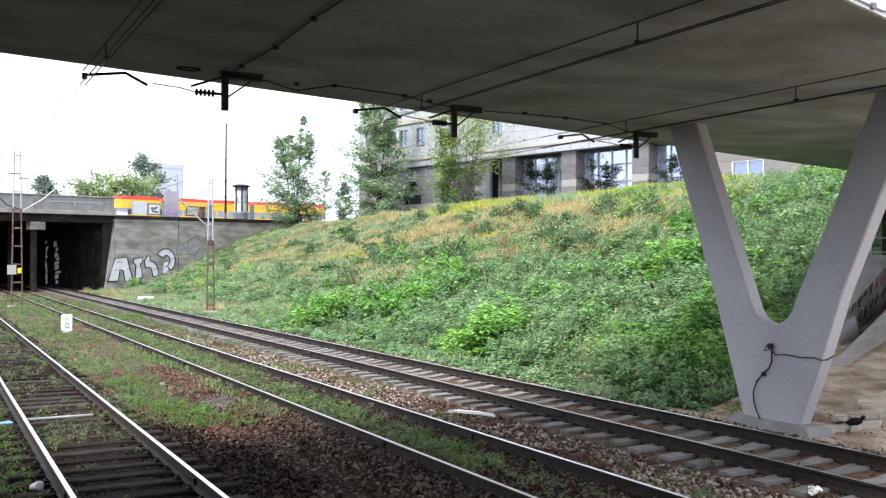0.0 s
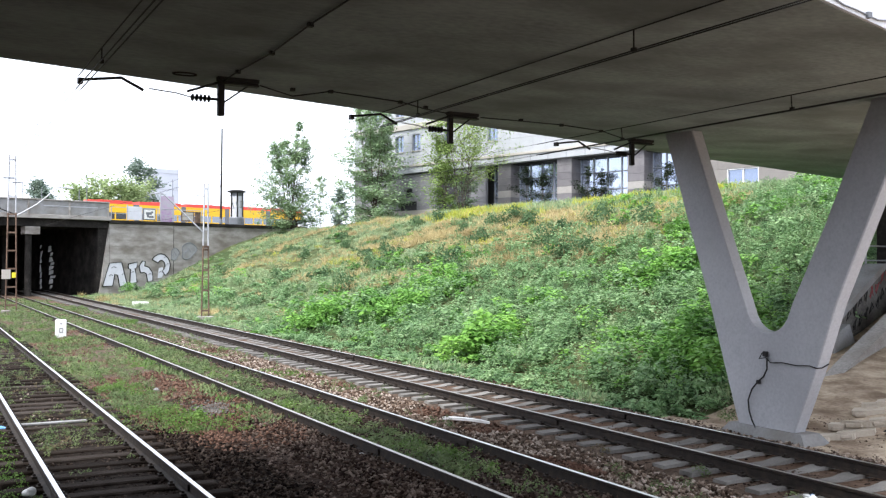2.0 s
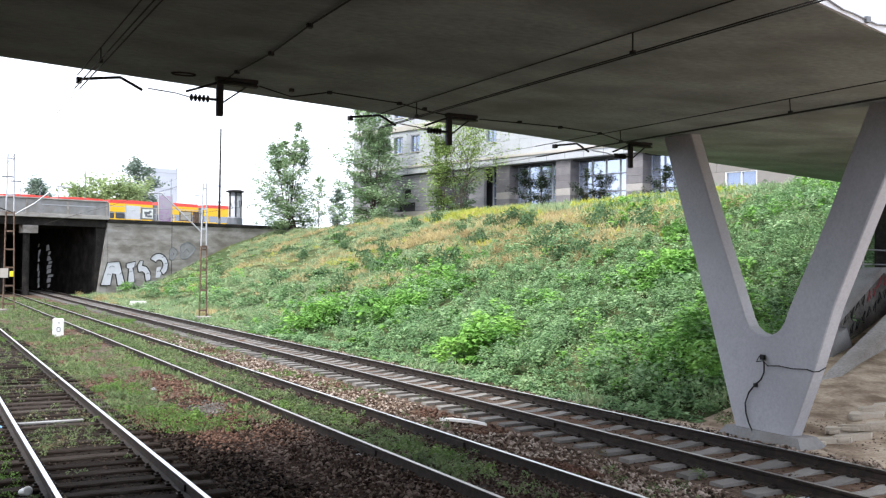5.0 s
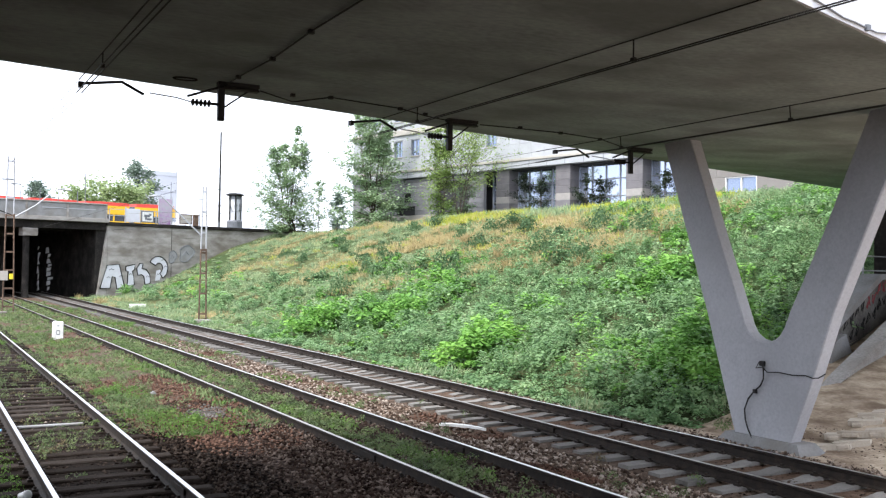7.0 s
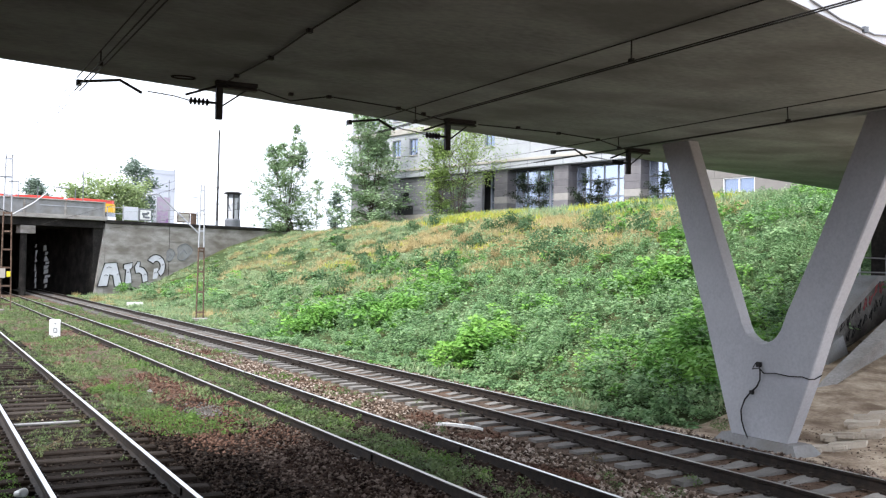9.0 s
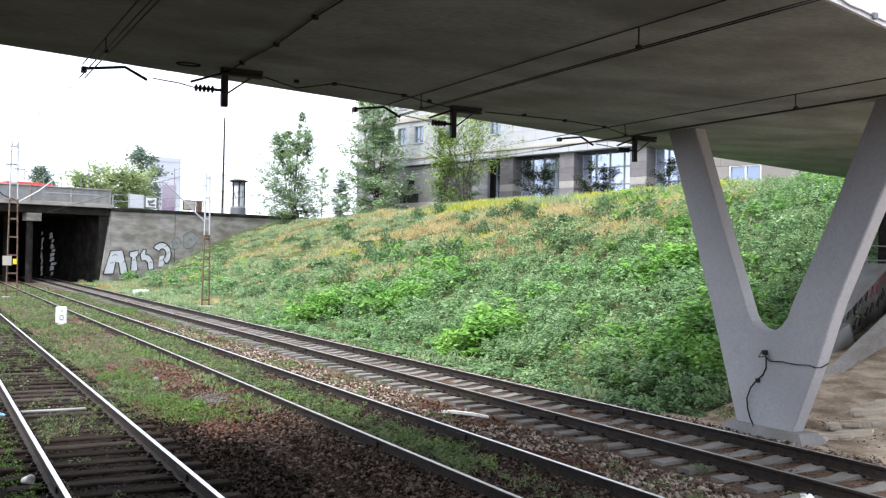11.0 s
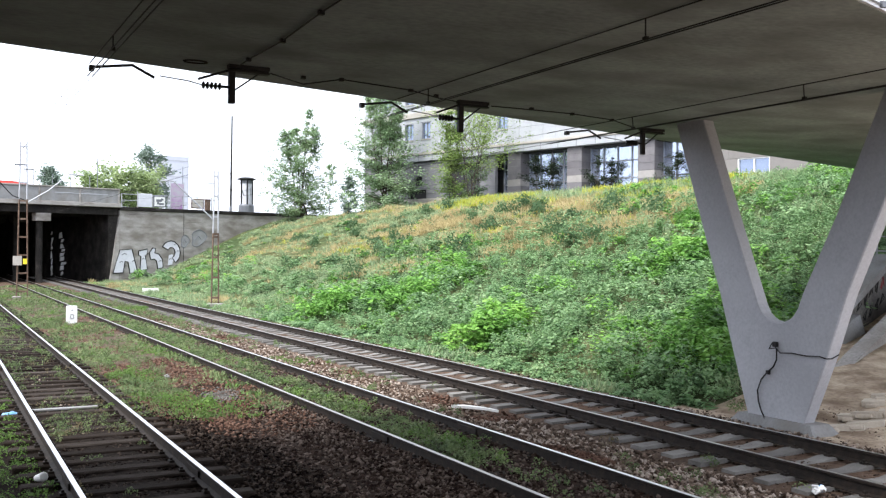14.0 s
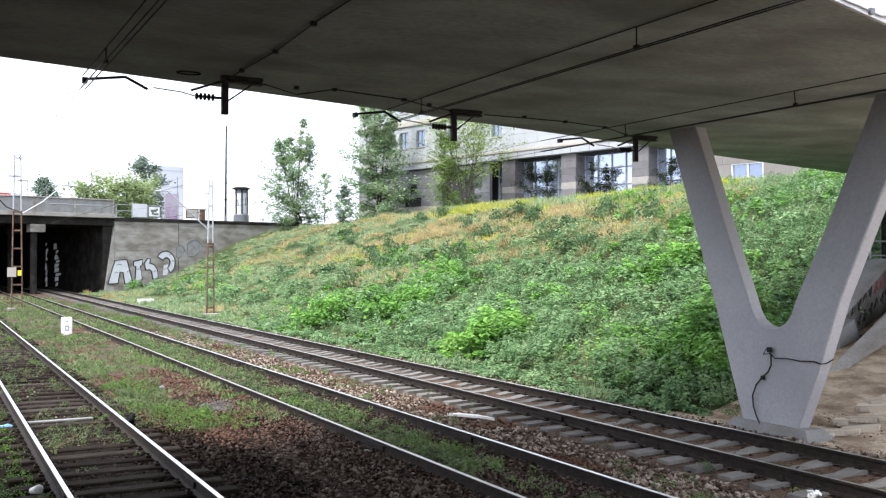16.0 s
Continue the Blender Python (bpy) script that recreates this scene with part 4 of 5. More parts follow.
def ballast():
    dark, umber, brown, red = [], [], [], []
    for _ in range(66000):
        y = 7.5 + 36 * RNG.uniform() ** 2.0
        x = RNG.uniform(0.6, 12.6)
        s = RNG.uniform(0.020, 0.048)
        w = noise.noise(Vector((x * 0.5, y * 0.4, 31)))
        z = ground_z(x, y) + RNG.uniform(-0.01, 0.012)
        # darker stones near the overpass carry part of its shade in their colour
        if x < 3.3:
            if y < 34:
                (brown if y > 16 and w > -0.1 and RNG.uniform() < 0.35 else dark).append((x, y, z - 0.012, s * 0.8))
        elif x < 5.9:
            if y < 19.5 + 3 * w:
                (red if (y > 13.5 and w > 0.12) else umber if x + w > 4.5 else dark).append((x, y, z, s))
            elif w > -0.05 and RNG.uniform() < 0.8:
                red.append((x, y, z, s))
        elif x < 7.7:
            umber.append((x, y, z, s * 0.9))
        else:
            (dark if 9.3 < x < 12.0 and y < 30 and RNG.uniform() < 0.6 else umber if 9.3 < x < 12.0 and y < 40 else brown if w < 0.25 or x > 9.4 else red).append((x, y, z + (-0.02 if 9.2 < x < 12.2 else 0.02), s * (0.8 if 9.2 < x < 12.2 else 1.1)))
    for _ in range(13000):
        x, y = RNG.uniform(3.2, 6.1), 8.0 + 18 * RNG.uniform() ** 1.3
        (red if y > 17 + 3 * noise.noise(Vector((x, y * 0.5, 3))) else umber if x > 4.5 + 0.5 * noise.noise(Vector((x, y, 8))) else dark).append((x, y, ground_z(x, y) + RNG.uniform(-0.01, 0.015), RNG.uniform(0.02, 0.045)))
    for _ in range(1400):
        x, y = RNG.uniform(12.2, 14.2), RNG.uniform(9.0, 14.5)
        brown.append((x, y, ground_z(x, y), RNG.uniform(0.008, 0.03)))
    pale = []
    for _ in range(420):
        x, y = 5.05 + RNG.normal(0, 0.22), 18.9 + RNG.normal(0, 0.42)
        pale.append((x, y, ground_z(x, y) + RNG.uniform(0.0, 0.03), RNG.uniform(0.018, 0.045)))
    stones("grey_rubble", pale, WING, "heap of pale grey rubble beside the weeds")
    stones("dark_ballast", dark, STONE_D, "dark brown, shade-tinted crushed ballast stones by the timber track")
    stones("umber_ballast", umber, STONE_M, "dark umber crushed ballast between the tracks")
    stones("brown_ballast", brown, STONE_B, "grey-brown crushed ballast stones beside the concrete sleepers")
    stones("red_ballast", red, STONE_R, "reddish crushed stones between the tracks")


def tree(at, height, width, material, label, leaves, seed, size=0.16, stems=3, low=0.12, name="tree", columnar=1.0, clump=0.55, rise=1.0, taper=0.0):
    """A tree of tapered stems and limbs with leaf clusters at their ends."""
    rng = np.random.default_rng(seed)
    t = thing(name, label, "tree", pose(*at))
    g = Geo()
    ends = []
    for s in range(stems):
        a = 2 * math.pi * (s + rng.uniform(-0.3, 0.3)) / stems
        lean = width * 0.20 * (stems > 1)
        hh = height * rng.uniform(0.70, 1.0)
        pts = [(0.12 * s, 0, -0.2)]
        for k in range(1, 7):
            q = k / 6
            pts.append((lean * q * math.cos(a) + rng.normal(0, 0.05), lean * q * math.sin(a) + rng.normal(0, 0.05), hh * q))
        g.rod(pts, 0.0055 * height, 7, r1=0.008)
        for k in range(20):
            q = low + (0.99 - low) * rng.uniform() ** 1.25
            i = min(5, int(q * 6))
            p0 = Vector(pts[i]).lerp(Vector(pts[i + 1]), q * 6 - i)
            env = width * 0.5 * (math.sin(math.pi * min(1, (q * 0.86 + 0.10) ** columnar)) ** 0.7) * rng.uniform(0.45, 1.1) * (1 - taper * q)
            b = rng.uniform(0, 2 * math.pi)
            p1 = p0 + Vector((math.cos(b) * env, math.sin(b) * env, env * rng.uniform(0.3, 1.0) * rise * min(1.0, 0.1 + 1.5 * q)))
            mid = p0.lerp(p1, 0.5) + Vector((0, 0, 0.08 * env))
            g.rod([p0, mid, p1], 0.008 + 0.0022 * height * (1 - q), 5, r1=0.004)
            ends += [(p0.lerp(p1, f), 0.55 + 0.45 * f) for f in (0.45, 0.72, 1.0)]
        for f in (0.72, 0.8, 0.88, 0.94, 1.0):
            i = min(5, int(f * 6))
            ends.append((Vector(pts[i]).lerp(Vector(pts[i + 1]), f * 6 - i), 0.62 - 0.3 * f))
    part("trunk", g, BARK, t)
    per = max(6, leaves // len(ends))
    chunks = []
    for p, k in ends:
        m = int(per * rng.uniform(0.3, 1.7))
        c = rng.normal(0, 1, (m, 3)) * np.array([clump, clump, clump * 0.7]) * k * width / 7 + np.array(p)
        L = size * rng.uniform(0.6, 1.35, m)
        chunks.append(leaf_quads(c, L, L * 0.38, -0.9, 0.6, rng))
    v = np.concatenate(chunks)
    part("crown", raw("crown", v, np.arange(len(v)).reshape(-1, 4), material), None, t)
    return t


def trees():
    tree((33.2, 94.0, 6.7), 10.4, 8.6, TREE_D, "young multi-stemmed tree on the embankment crest", 19000, 11, size=0.20, low=0.0, clump=0.21, columnar=0.42, stems=8, rise=1.5, taper=0.72)
    tree((36.2, 80.0, 6.7), 11.6, 8.2, TREE_D, "tall dense leafy tree before the white building", 24000, 12, size=0.20, low=0.0, columnar=0.45, stems=8, clump=0.25, rise=1.4, taper=0.6)
    tree((37.4, 68.8, 6.7), 7.8, 3.4, TREE_L, "narrow light green tree before the building", 8000, 13, size=0.16, low=0.0, clump=0.5, stems=4, rise=1.4, columnar=0.6, taper=0.3)
    tree((38.6, 68.2, 6.7), 8.0, 9.0, TREE_L, "sparse spreading light green tree before the building", 7000, 23, size=0.16, low=0.35, clump=0.28, stems=5, rise=1.0, columnar=0.9, taper=0.1)
    tree((34.6, 89.2, 6.7), 5.6, 2.2, TREE_D, "thin sapling on the embankment crest", 900, 14, size=0.2, stems=1, low=0.2)
    tree((40.5, 70.5, 6.8), 4.6, 3.0, TREE_D, "dark shrub-like tree beside the facade", 1800, 19, size=0.18, low=0.1)
    # added dark pines stand in for tree reflections in the glazing
    for lx, ly, h in ((-4.0, 0.2, 4.3), (-2.6, 0.55, 3.6), (2.3, 0.3, 4.4), (3.5, 0.6, 3.2), (9.4, 0.5, 3.4)):
        at = pose(45, 63, 6.3, 0, 0, SKEW - 90) @ Vector((lx, ly, 0))
        tree(tuple(at), h + 0.6, 2.7, PINE, "dark pine added in place of tree reflections in the glazing", 2400, 30 + int(lx * 3), size=0.13, stems=1, low=0.2, name="reflection_pine", columnar=0.8, clump=0.42)
    tree((57.2, 139.4, 7.0), 7.8, 4.0, FARDARK, "distant bluish conical tree", 2600, 15, size=0.4, stems=1, low=0.05, columnar=0.6)
    tree((24.0, 140.2, 7.0), 7.4, 9.0, FARLEAF, "distant light green tree behind the far bridge", 8000, 16, size=0.42, low=0.05)
    tree((19.9, 141.5, 7.0), 6.3, 6.0, FARLEAF, "distant low green tree behind the far bridge", 5000, 17, size=0.42, low=0.05)
    tree((30.3, 153.6, 7.0), 11.6, 6.0, FARDARK, "distant taller dark green tree", 4200, 18, size=0.45, low=0.25)
    tree((27.6, 146.0, 7.0), 7.0, 5.0, FARLEAF, "distant light green tree beside the poster", 5000, 20, size=0.42, low=0.05)
    tree((21.6, 215.0, 7.0), 14.2, 7.0, FARDARK, "distant round-topped dark poplar", 6000, 21, size=0.5, stems=1, low=0.35, columnar=0.8, clump=0.7)


# ---- building on the crest ----
def building():
    b = thing("office_building", "white-clad office building with grey granite columns and glazing", "building", pose(45, 63, 6.9, 0, 0, SKEW - 90))
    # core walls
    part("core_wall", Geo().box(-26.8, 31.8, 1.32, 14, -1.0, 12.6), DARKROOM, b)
    # upper wall as panels
    wins = [-23.4, -20.1, -17.7, -13.3, -7.8, -1.2, 5.4, 12.0, 18.6]

    def upper(z0, zs, ze, z1, material, tops):
        edges = sorted([-27.0, 32.0] + [w - 0.62 for w in wins] + [w + 0.62 for w in wins])
        for i in range(len(edges) - 1):
            x0, x1 = edges[i], edges[i + 1]
            is_win = any(abs((x0 + x1) / 2 - w) < 0.1 for w in wins)
            rows = [(z0, zs), (ze, z1)] if is_win else [(z0, zs), (zs, (zs + ze) / 2), ((zs + ze) / 2, ze), (ze, z1)]
            cols = 1 if is_win else max(1, round((x1 - x0) / 1.5))
            for k in range(cols):
                a, c = x0 + (x1 - x0) * k / cols, x0 + (x1 - x0) * (k + 1) / cols
                for r0, r1 in rows:
                    part("cladding_panel", Geo().box(a + 0.008, c - 0.008, 0.0, 0.10, r0 + 0.008, r1 - 0.008), material, b)
            if is_win:
                wd = part("window", Geo().box(x0 + 0.06, x1 - 0.06, 0.20, 0.23, zs + 0.06, ze - 0.06), GLASS, b)
                fr = Geo().box(x0, x0 + 0.07, 0.04, 0.26, zs, ze).box(x1 - 0.07, x1, 0.04, 0.26, zs, ze).box(x0 + 0.07, x1 - 0.07, 0.04, 0.26, ze - 0.07, ze).box(x0 + 0.07, x1 - 0.07, 0.02, 0.26, zs, zs + 0.07)
                fr.box((x0 + x1) / 2 - 0.03, (x0 + x1) / 2 + 0.03, 0.15, 0.24, zs + 0.07, ze - 0.07)
                part("frame", fr, FRAME, wd)
                part("sill", Geo().box(x0 - 0.05, x1 + 0.05, -0.08, 0.04, zs - 0.06, zs), CREAM, wd)
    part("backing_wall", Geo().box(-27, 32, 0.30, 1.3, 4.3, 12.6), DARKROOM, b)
    upper(5.25, 6.5, 8.1, 8.55, FACADE, True)
    upper(9.1, 9.9, 11.5, 12.4, FACADE, True)
    part("floor_band", Geo().box(-27.1, 32, -0.16, 0.3, 8.56, 9.08, c=0.03), CREAM, b, "cream moulding between storeys")
    part("canopy_band", Geo().box(-27.2, 32, -0.30, 1.3, 4.42, 5.0, c=0.03), FACADE, b, "projecting white band over the ground floor")
    part("band_lip", Geo().box(-27.2, 32, -0.38, 0.3, 5.0, 5.22, c=0.02), CREAM, b)
    part("roof", Geo().box(-27.3, 32.2, -0.5, 14, 12.6, 13.0), GREYM, b)
    for x in np.arange(-26, 31, 1.9):
        part("band_joint", Geo().box(x, x + 0.05, -0.312, -0.29, 4.46, 4.98), GREYM, b)
    # ground floor: columns of granite blocks
    for x0 in (-7.15, -0.57, 6.31):
        col = part("column", Geo().box(x0 + 0.03, x0 + 1.47, 0.03, 1.1, -1.0, 4.42), SLATE, b)
        for k in range(8):
            z0 = -0.1 + k * 0.56
            part("granite_block", Geo().box(x0, x0 + 1.5, 0.0, 1.12, z0 + 0.008, z0 + 0.552 - (0.02 if k == 7 else 0), c=0.012), BEIGE if k == 3 else GRANITE, col)
    # glazing between the columns
    bays = [(-8.6, -7.15), (-5.65, -0.57), (0.93, 6.31), (7.81, 11.4)]
    for x0, x1 in bays:
        nm = max(1, round((x1 - x0) / 1.35))
        for k in range(nm):
            a, c = x0 + (x1 - x0) * k / nm, x0 + (x1 - x0) * (k + 1) / nm
            for r0, r1 in ((0.9, 1.75), (1.8, 3.1), (3.15, 4.4)):
                part("glass_pane", Geo().box(a + 0.045, c - 0.045, 1.16, 1.19, r0 + 0.03, r1 - 0.02), PANE, b)
            part("mullion", Geo().box(a - 0.04, a + 0.04, 1.08, 1.22, -0.2, 4.42), FRAME, b)
        for z in (0.86, 1.75, 3.1):
            part("transom", Geo().box(x0 + 0.04, x1, 1.10, 1.21, z, z + 0.06), FRAME, b)
        part("plinth", Geo().box(x0 + 0.04, x1, 1.12, 1.20, -0.3, 0.86), GRANITE, b)
    # plain wing towards the overpass
    for z0, z1, spans in ((-1.0, 1.3, [(11.4, 31.8)]), (1.3, 2.5, [(11.4, 14.6), (17.0, 20.5), (22.5, 31.8)]), (2.5, 4.42, [(11.4, 31.8)])):
        for x0, x1 in spans:
            n = max(1, round((x1 - x0) / 2.6))
            for k in range(n):
                part("wall_panel", Geo().box(x0 + (x1 - x0) * k / n + 0.008, x0 + (x1 - x0) * (k + 1) / n - 0.008, 0.0, 0.3, z0 + 0.008, z1 - 0.008), STONE_WING, b)
    for x0, x1 in ((14.6, 17.0), (20.5, 22.5)):
        wd = part("window", Geo().box(x0 + 0.07, x1 - 0.07, 0.2, 0.23, 1.37, 2.43), GLASS, b)
        part("frame", Geo().box(x0, x1, 0.05, 0.26, 1.3, 1.37).box(x0, x1, 0.05, 0.26, 2.43, 2.5).box(x0, x0 + 0.07, 0.05, 0.26, 1.37, 2.43).box(x1 - 0.07, x1, 0.05, 0.26, 1.37, 2.43).box((x0 + x1) / 2 - 0.04, (x0 + x1) / 2 + 0.04, 0.1, 0.25, 1.37, 2.43), WHITE, wd)
    # ground floor of the side wing: slate strips with low windows
    z = -0.3
    while z < 4.3:
        h = 0.42
        if 0.75 < z + h / 2 < 1.75:
            spans = [(-27, -20.2), (-17.6, -14.8), (-10.6, -8.6)]
        elif 2.2 < z + h / 2 < 2.9:
            spans = [(-27, -19.4), (-18.2, -14.8), (-10.6, -8.6)]
        else:
            spans = [(-27, -14.8), (-10.6, -8.6)]
            if not 0.3 < z < 3.6:
                spans = [(-27, -8.6)]
        for x0, x1 in spans:
            part("slate_strip", Geo().box(x0, x1, 0.0, 0.3, z + 0.012, z + h - 0.006), CREAM if 0.3 < z < 0.7 else SLATE, b)
        z += h
    # matte sheet: the windows' darkness is in its colour
    part("glass_pane", Geo().box(-26.5, -8.7, 0.34, 0.37, 0.2, 4.3), DARKROOM, b, "near-black matte sheet for the dark recessed windows")
    return b


# ---- tram ----
def tram():
    t = thing("tram", "red and yellow articulated low-floor city tram on the far bridge", "tram")
    L, secs = 31.0, 5
    body_len = L / secs
    hw = 1.18
    for k in range(secs):
        a = k * body_len + (0.05 if k == 0 else 0.35)
        c = (k + 1) * body_len - (0.05 if k == secs - 1 else 0.35)
        nose = 1.3 if k == 0 else 0
        tail = 1.3 if k == secs - 1 else 0

        def shell(z0, z1, w, m, name, n0=nose, n1=tail, inset=0.0, lab=""):
            out = [(a + n0 + inset, -w), (c - n1 - inset, -w)]
            if n1:
                out += [(c - n1 * 0.35 - inset, -w * 0.82), (c - inset, -w * 0.45), (c - inset, w * 0.45), (c - n1 * 0.35 - inset, w * 0.82)]
            out += [(c - n1 - inset, w), (a + n0 + inset, w)]
            if n0:
                out += [(a + n0 * 0.35 + inset, w * 0.82), (a + inset, w * 0.45), (a + inset, -w * 0.45), (a + n0 * 0.35 + inset, -w * 0.82)]
            return part(name, Geo().prism(out, lambda p, q, d: (p, q, d), z0, z1), m, t, lab)
        shell(0.12, 0.42, hw - 0.04, BLACK, "skirt")
        shell(0.42, 1.15, hw, YELLOW, "lower_body", inset=0.0, lab="yellow lower side")
        win = shell(1.15, 1.95, hw - 0.03, TRAMGLASS, "window_band", inset=0.06 if k in (0, secs - 1) else 0.0, lab="dark window band")
        x = a + nose + 0.6
        while x < c - tail - 0.3:
            part("window_post", Geo().box(x, x + 0.16, -hw, hw, 1.15, 1.95), YELLOW, win)
            x += 1.45
        shell(1.95, 2.97, hw, YELLOW, "upper_body", n0=nose * 1.0, inset=0.12 if k in (0, secs - 1) else 0, lab="yellow band over the windows")
        shell(2.97, 3.38, hw - 0.06, RED, "roof_fairing", inset=0.25 if k in (0, secs - 1) else 0.05, lab="red roof fairing")
        if k in (0, secs - 1):
            e = a if k == 0 else c
            sgn = 1 if k == 0 else -1
            part("cab_front", Geo().prism([(e - sgn * 0.06, -0.45), (e + sgn * 0.45, -1.0), (e + sgn * 1.3, -1.2), (e + sgn * 1.3, 1.2), (e + sgn * 0.45, 1.0), (e - sgn * 0.06, 0.45)], lambda p, q, d: (p, q, d), 0.5, 1.45), WHITE, t, "white cab front")
            part("headlight", Geo().box(min(e - sgn * 0.09, e), max(e - sgn * 0.09, e), -0.6, -0.35, 0.8, 0.95), WHITE, t)
        if k < secs - 1:
            part("bellows", Geo().box(c - 0.02, c + 0.72, -hw + 0.1, hw - 0.1, 0.3, 3.0), GREYM, t, "grey articulation bellows")
        for s in (-0.5, 0.5):
            if k % 2 == 0:
                xm = (a + c) / 2 + s * 1.8
                part("wheel", Geo().lathe([(0.05, -1.0), (0.3, -1.0), (0.3, 1.0), (0.05, 1.0)], 14), BLACK, t, m=pose(xm, 0, 0.3, 90, 0, 0))
        part("roof_equipment", Geo().box(a + 1.6, c - 1.6, -0.7, 0.7, 3.38, 3.44, c=0.02), RED, t)
    return t


# ---- masts, poles and street things ----
def lattice_mast(at, h, w0, w1, m_low, m_up, label, split):
    t = thing("catenary_mast", label, "mast", pose(*at))
    for s in (-1, 1):
        part("leg", Geo().rod([(s * w0 / 2, 0, -0.2), (s * (w0 + (w1 - w0) * split / h) / 2, 0, split)], 0.045, 4), m_low, t)
        part("leg", Geo().rod([(s * (w0 + (w1 - w0) * split / h) / 2, 0, split), (s * w1 / 2, 0, h)], 0.045, 4), m_up, t)
    z = 0.4
    while z < h:
        w = w0 + (w1 - w0) * z / h
        part("batten", Geo().box(-w / 2, w / 2, -0.03, 0.03, z - 0.05, z + 0.05), m_low if z < split else m_up, t)
        z += 1.1
    part("base_block", Geo().box(-w0 / 2 - 0.22, w0 / 2 + 0.22, -0.35, 0.35, -0.4, 0.1, c=0.03), CONC, t)
    return t


def masts():
    a = lattice_mast((4.85, 63.75, -0.2), 9.5, 0.62, 0.34, MAST_R, GALV, "rust-primed lattice catenary mast with white and yellow plates", 6.0)
    part("plate", Geo().box(-0.55, -0.05, -0.16, -0.10, 1.98, 2.55), CREAM, a, "white equipment plate")
    part("plate", Geo().box(0.02, 0.24, -0.16, -0.10, 2.05, 2.38), SIGN_Y, a, "small yellow plate")
    part("arm", Geo().rod([(0.3, 0, 5.85), (1.4, 0, 6.56), (2.63, 0, 7.65), (3.5, 0, 7.6)], 0.045), GALV, a, "bent steel registration arm")
    part("crossarm", Geo().box(-0.5, 0.1, -0.04, 0.04, 8.05, 8.13), GREYM, a)
    part("crossarm", Geo().box(0.0, 0.6, -0.04, 0.04, 7.80, 7.87), GREYM, a)
    part("stay", Geo().rod([(-1.5, 0, 7.2), (-0.6, 0, 6.2), (0.2, 0, 5.9)], 0.035), IRON, a)
    b = lattice_mast((13.58, 52.0, -0.2), 7.3, 0.40, 0.18, MAST_R, GALV, "slim rust-primed lattice catenary mast beside the track", 3.9)
    part("arm", Geo().rod([(-0.1, 0, 4.6), (-0.64, 0, 5.1), (-2.3, 0, 6.66), (-2.95, 0, 6.64)], 0.04), GALV, b, "bent steel registration arm")
    part("plate", Geo().box(-0.15, 0.15, -0.12, -0.08, 3.8, 3.92), MAST_R, b, "red warning band")
    part("crossarm", Geo().rod([(-0.55, 0, 6.62), (-0.05, 0, 6.58)], 0.03), GALV, b)


def street_lamp():
    p = street(51.5, WALL_V + 0.45, 6.95)
    t = thing("street_lamp", "tall dark tapered street lamp post on the wall", "street lamp", pose(*p))
    part("post", Geo().rod([(0, 0, 0), (0.02, 0, 3.0), (0.06, 0, 10.0)], 0.13, 8, r1=0.08), IRON, t)
    part("collar", Geo().lathe([(0.15, 0), (0.15, 0.5), (0.12, 0.55)], 10), GREYM, t)
    for z in (2.2, 3.9):
        part("clamp", Geo().box(-0.14, 0.16, -0.12, 0.12, z, z + 0.12), IRON, t)
    part("bracket", Geo().rod([(0, 0, 2.9), (0.5, 0, 2.95)], 0.02), IRON, t)
    return t


def advertising_column():
    p = street(53.75, WALL_V + 1.1, 6.95)
    t = thing("advertising_column", "round advertising column with white poster and dark cap", "advertising column", pose(*p))
    part("base", Geo().lathe([(0.82, -0.1), (0.82, 0.7), (0.74, 0.85)], 24), GREYM, t)
    part("poster_drum", Geo().lathe([(0.66, 0.85), (0.66, 3.05)], 24), GRAF, t, "white poster surface", smooth=False)
    part("band", Geo().lathe([(0.70, 3.05), (0.70, 3.2)], 24), GREYM, t)
    part("light_ring", Geo().lathe([(0.64, 3.2), (0.64, 3.42)], 24), GREYM, t)
    part("cap", Geo().lathe([(0.72, 3.42), (0.98, 3.50), (0.98, 3.58), (0.6, 3.72), (0.1, 3.76)], 24), IRON, t, "dark domed cap")
    for a in (205, 260, 320, 30, 120):
        part("upright", Geo().box(-0.06, 0.06, -0.06, 0.06, 0.85, 3.4), IRON, t, m=pose(0.70 * math.cos(radians(a)), 0.70 * math.sin(radians(a)), 0))
    rnd = random.Random(3)
    for k in range(5):
        a = radians(-85 + k * 9)
        part("scribble", Geo().box(-0.04, 0.04, -0.012, 0.012, 1.7 + rnd.uniform(0, 0.3), 2.3 + rnd.uniform(0, 0.3)), GREYM, t, m=pose(0.67 * math.cos(a), 0.67 * math.sin(a), 0, 0, rnd.uniform(-25, 25), math.degrees(a) + 90))
    return t


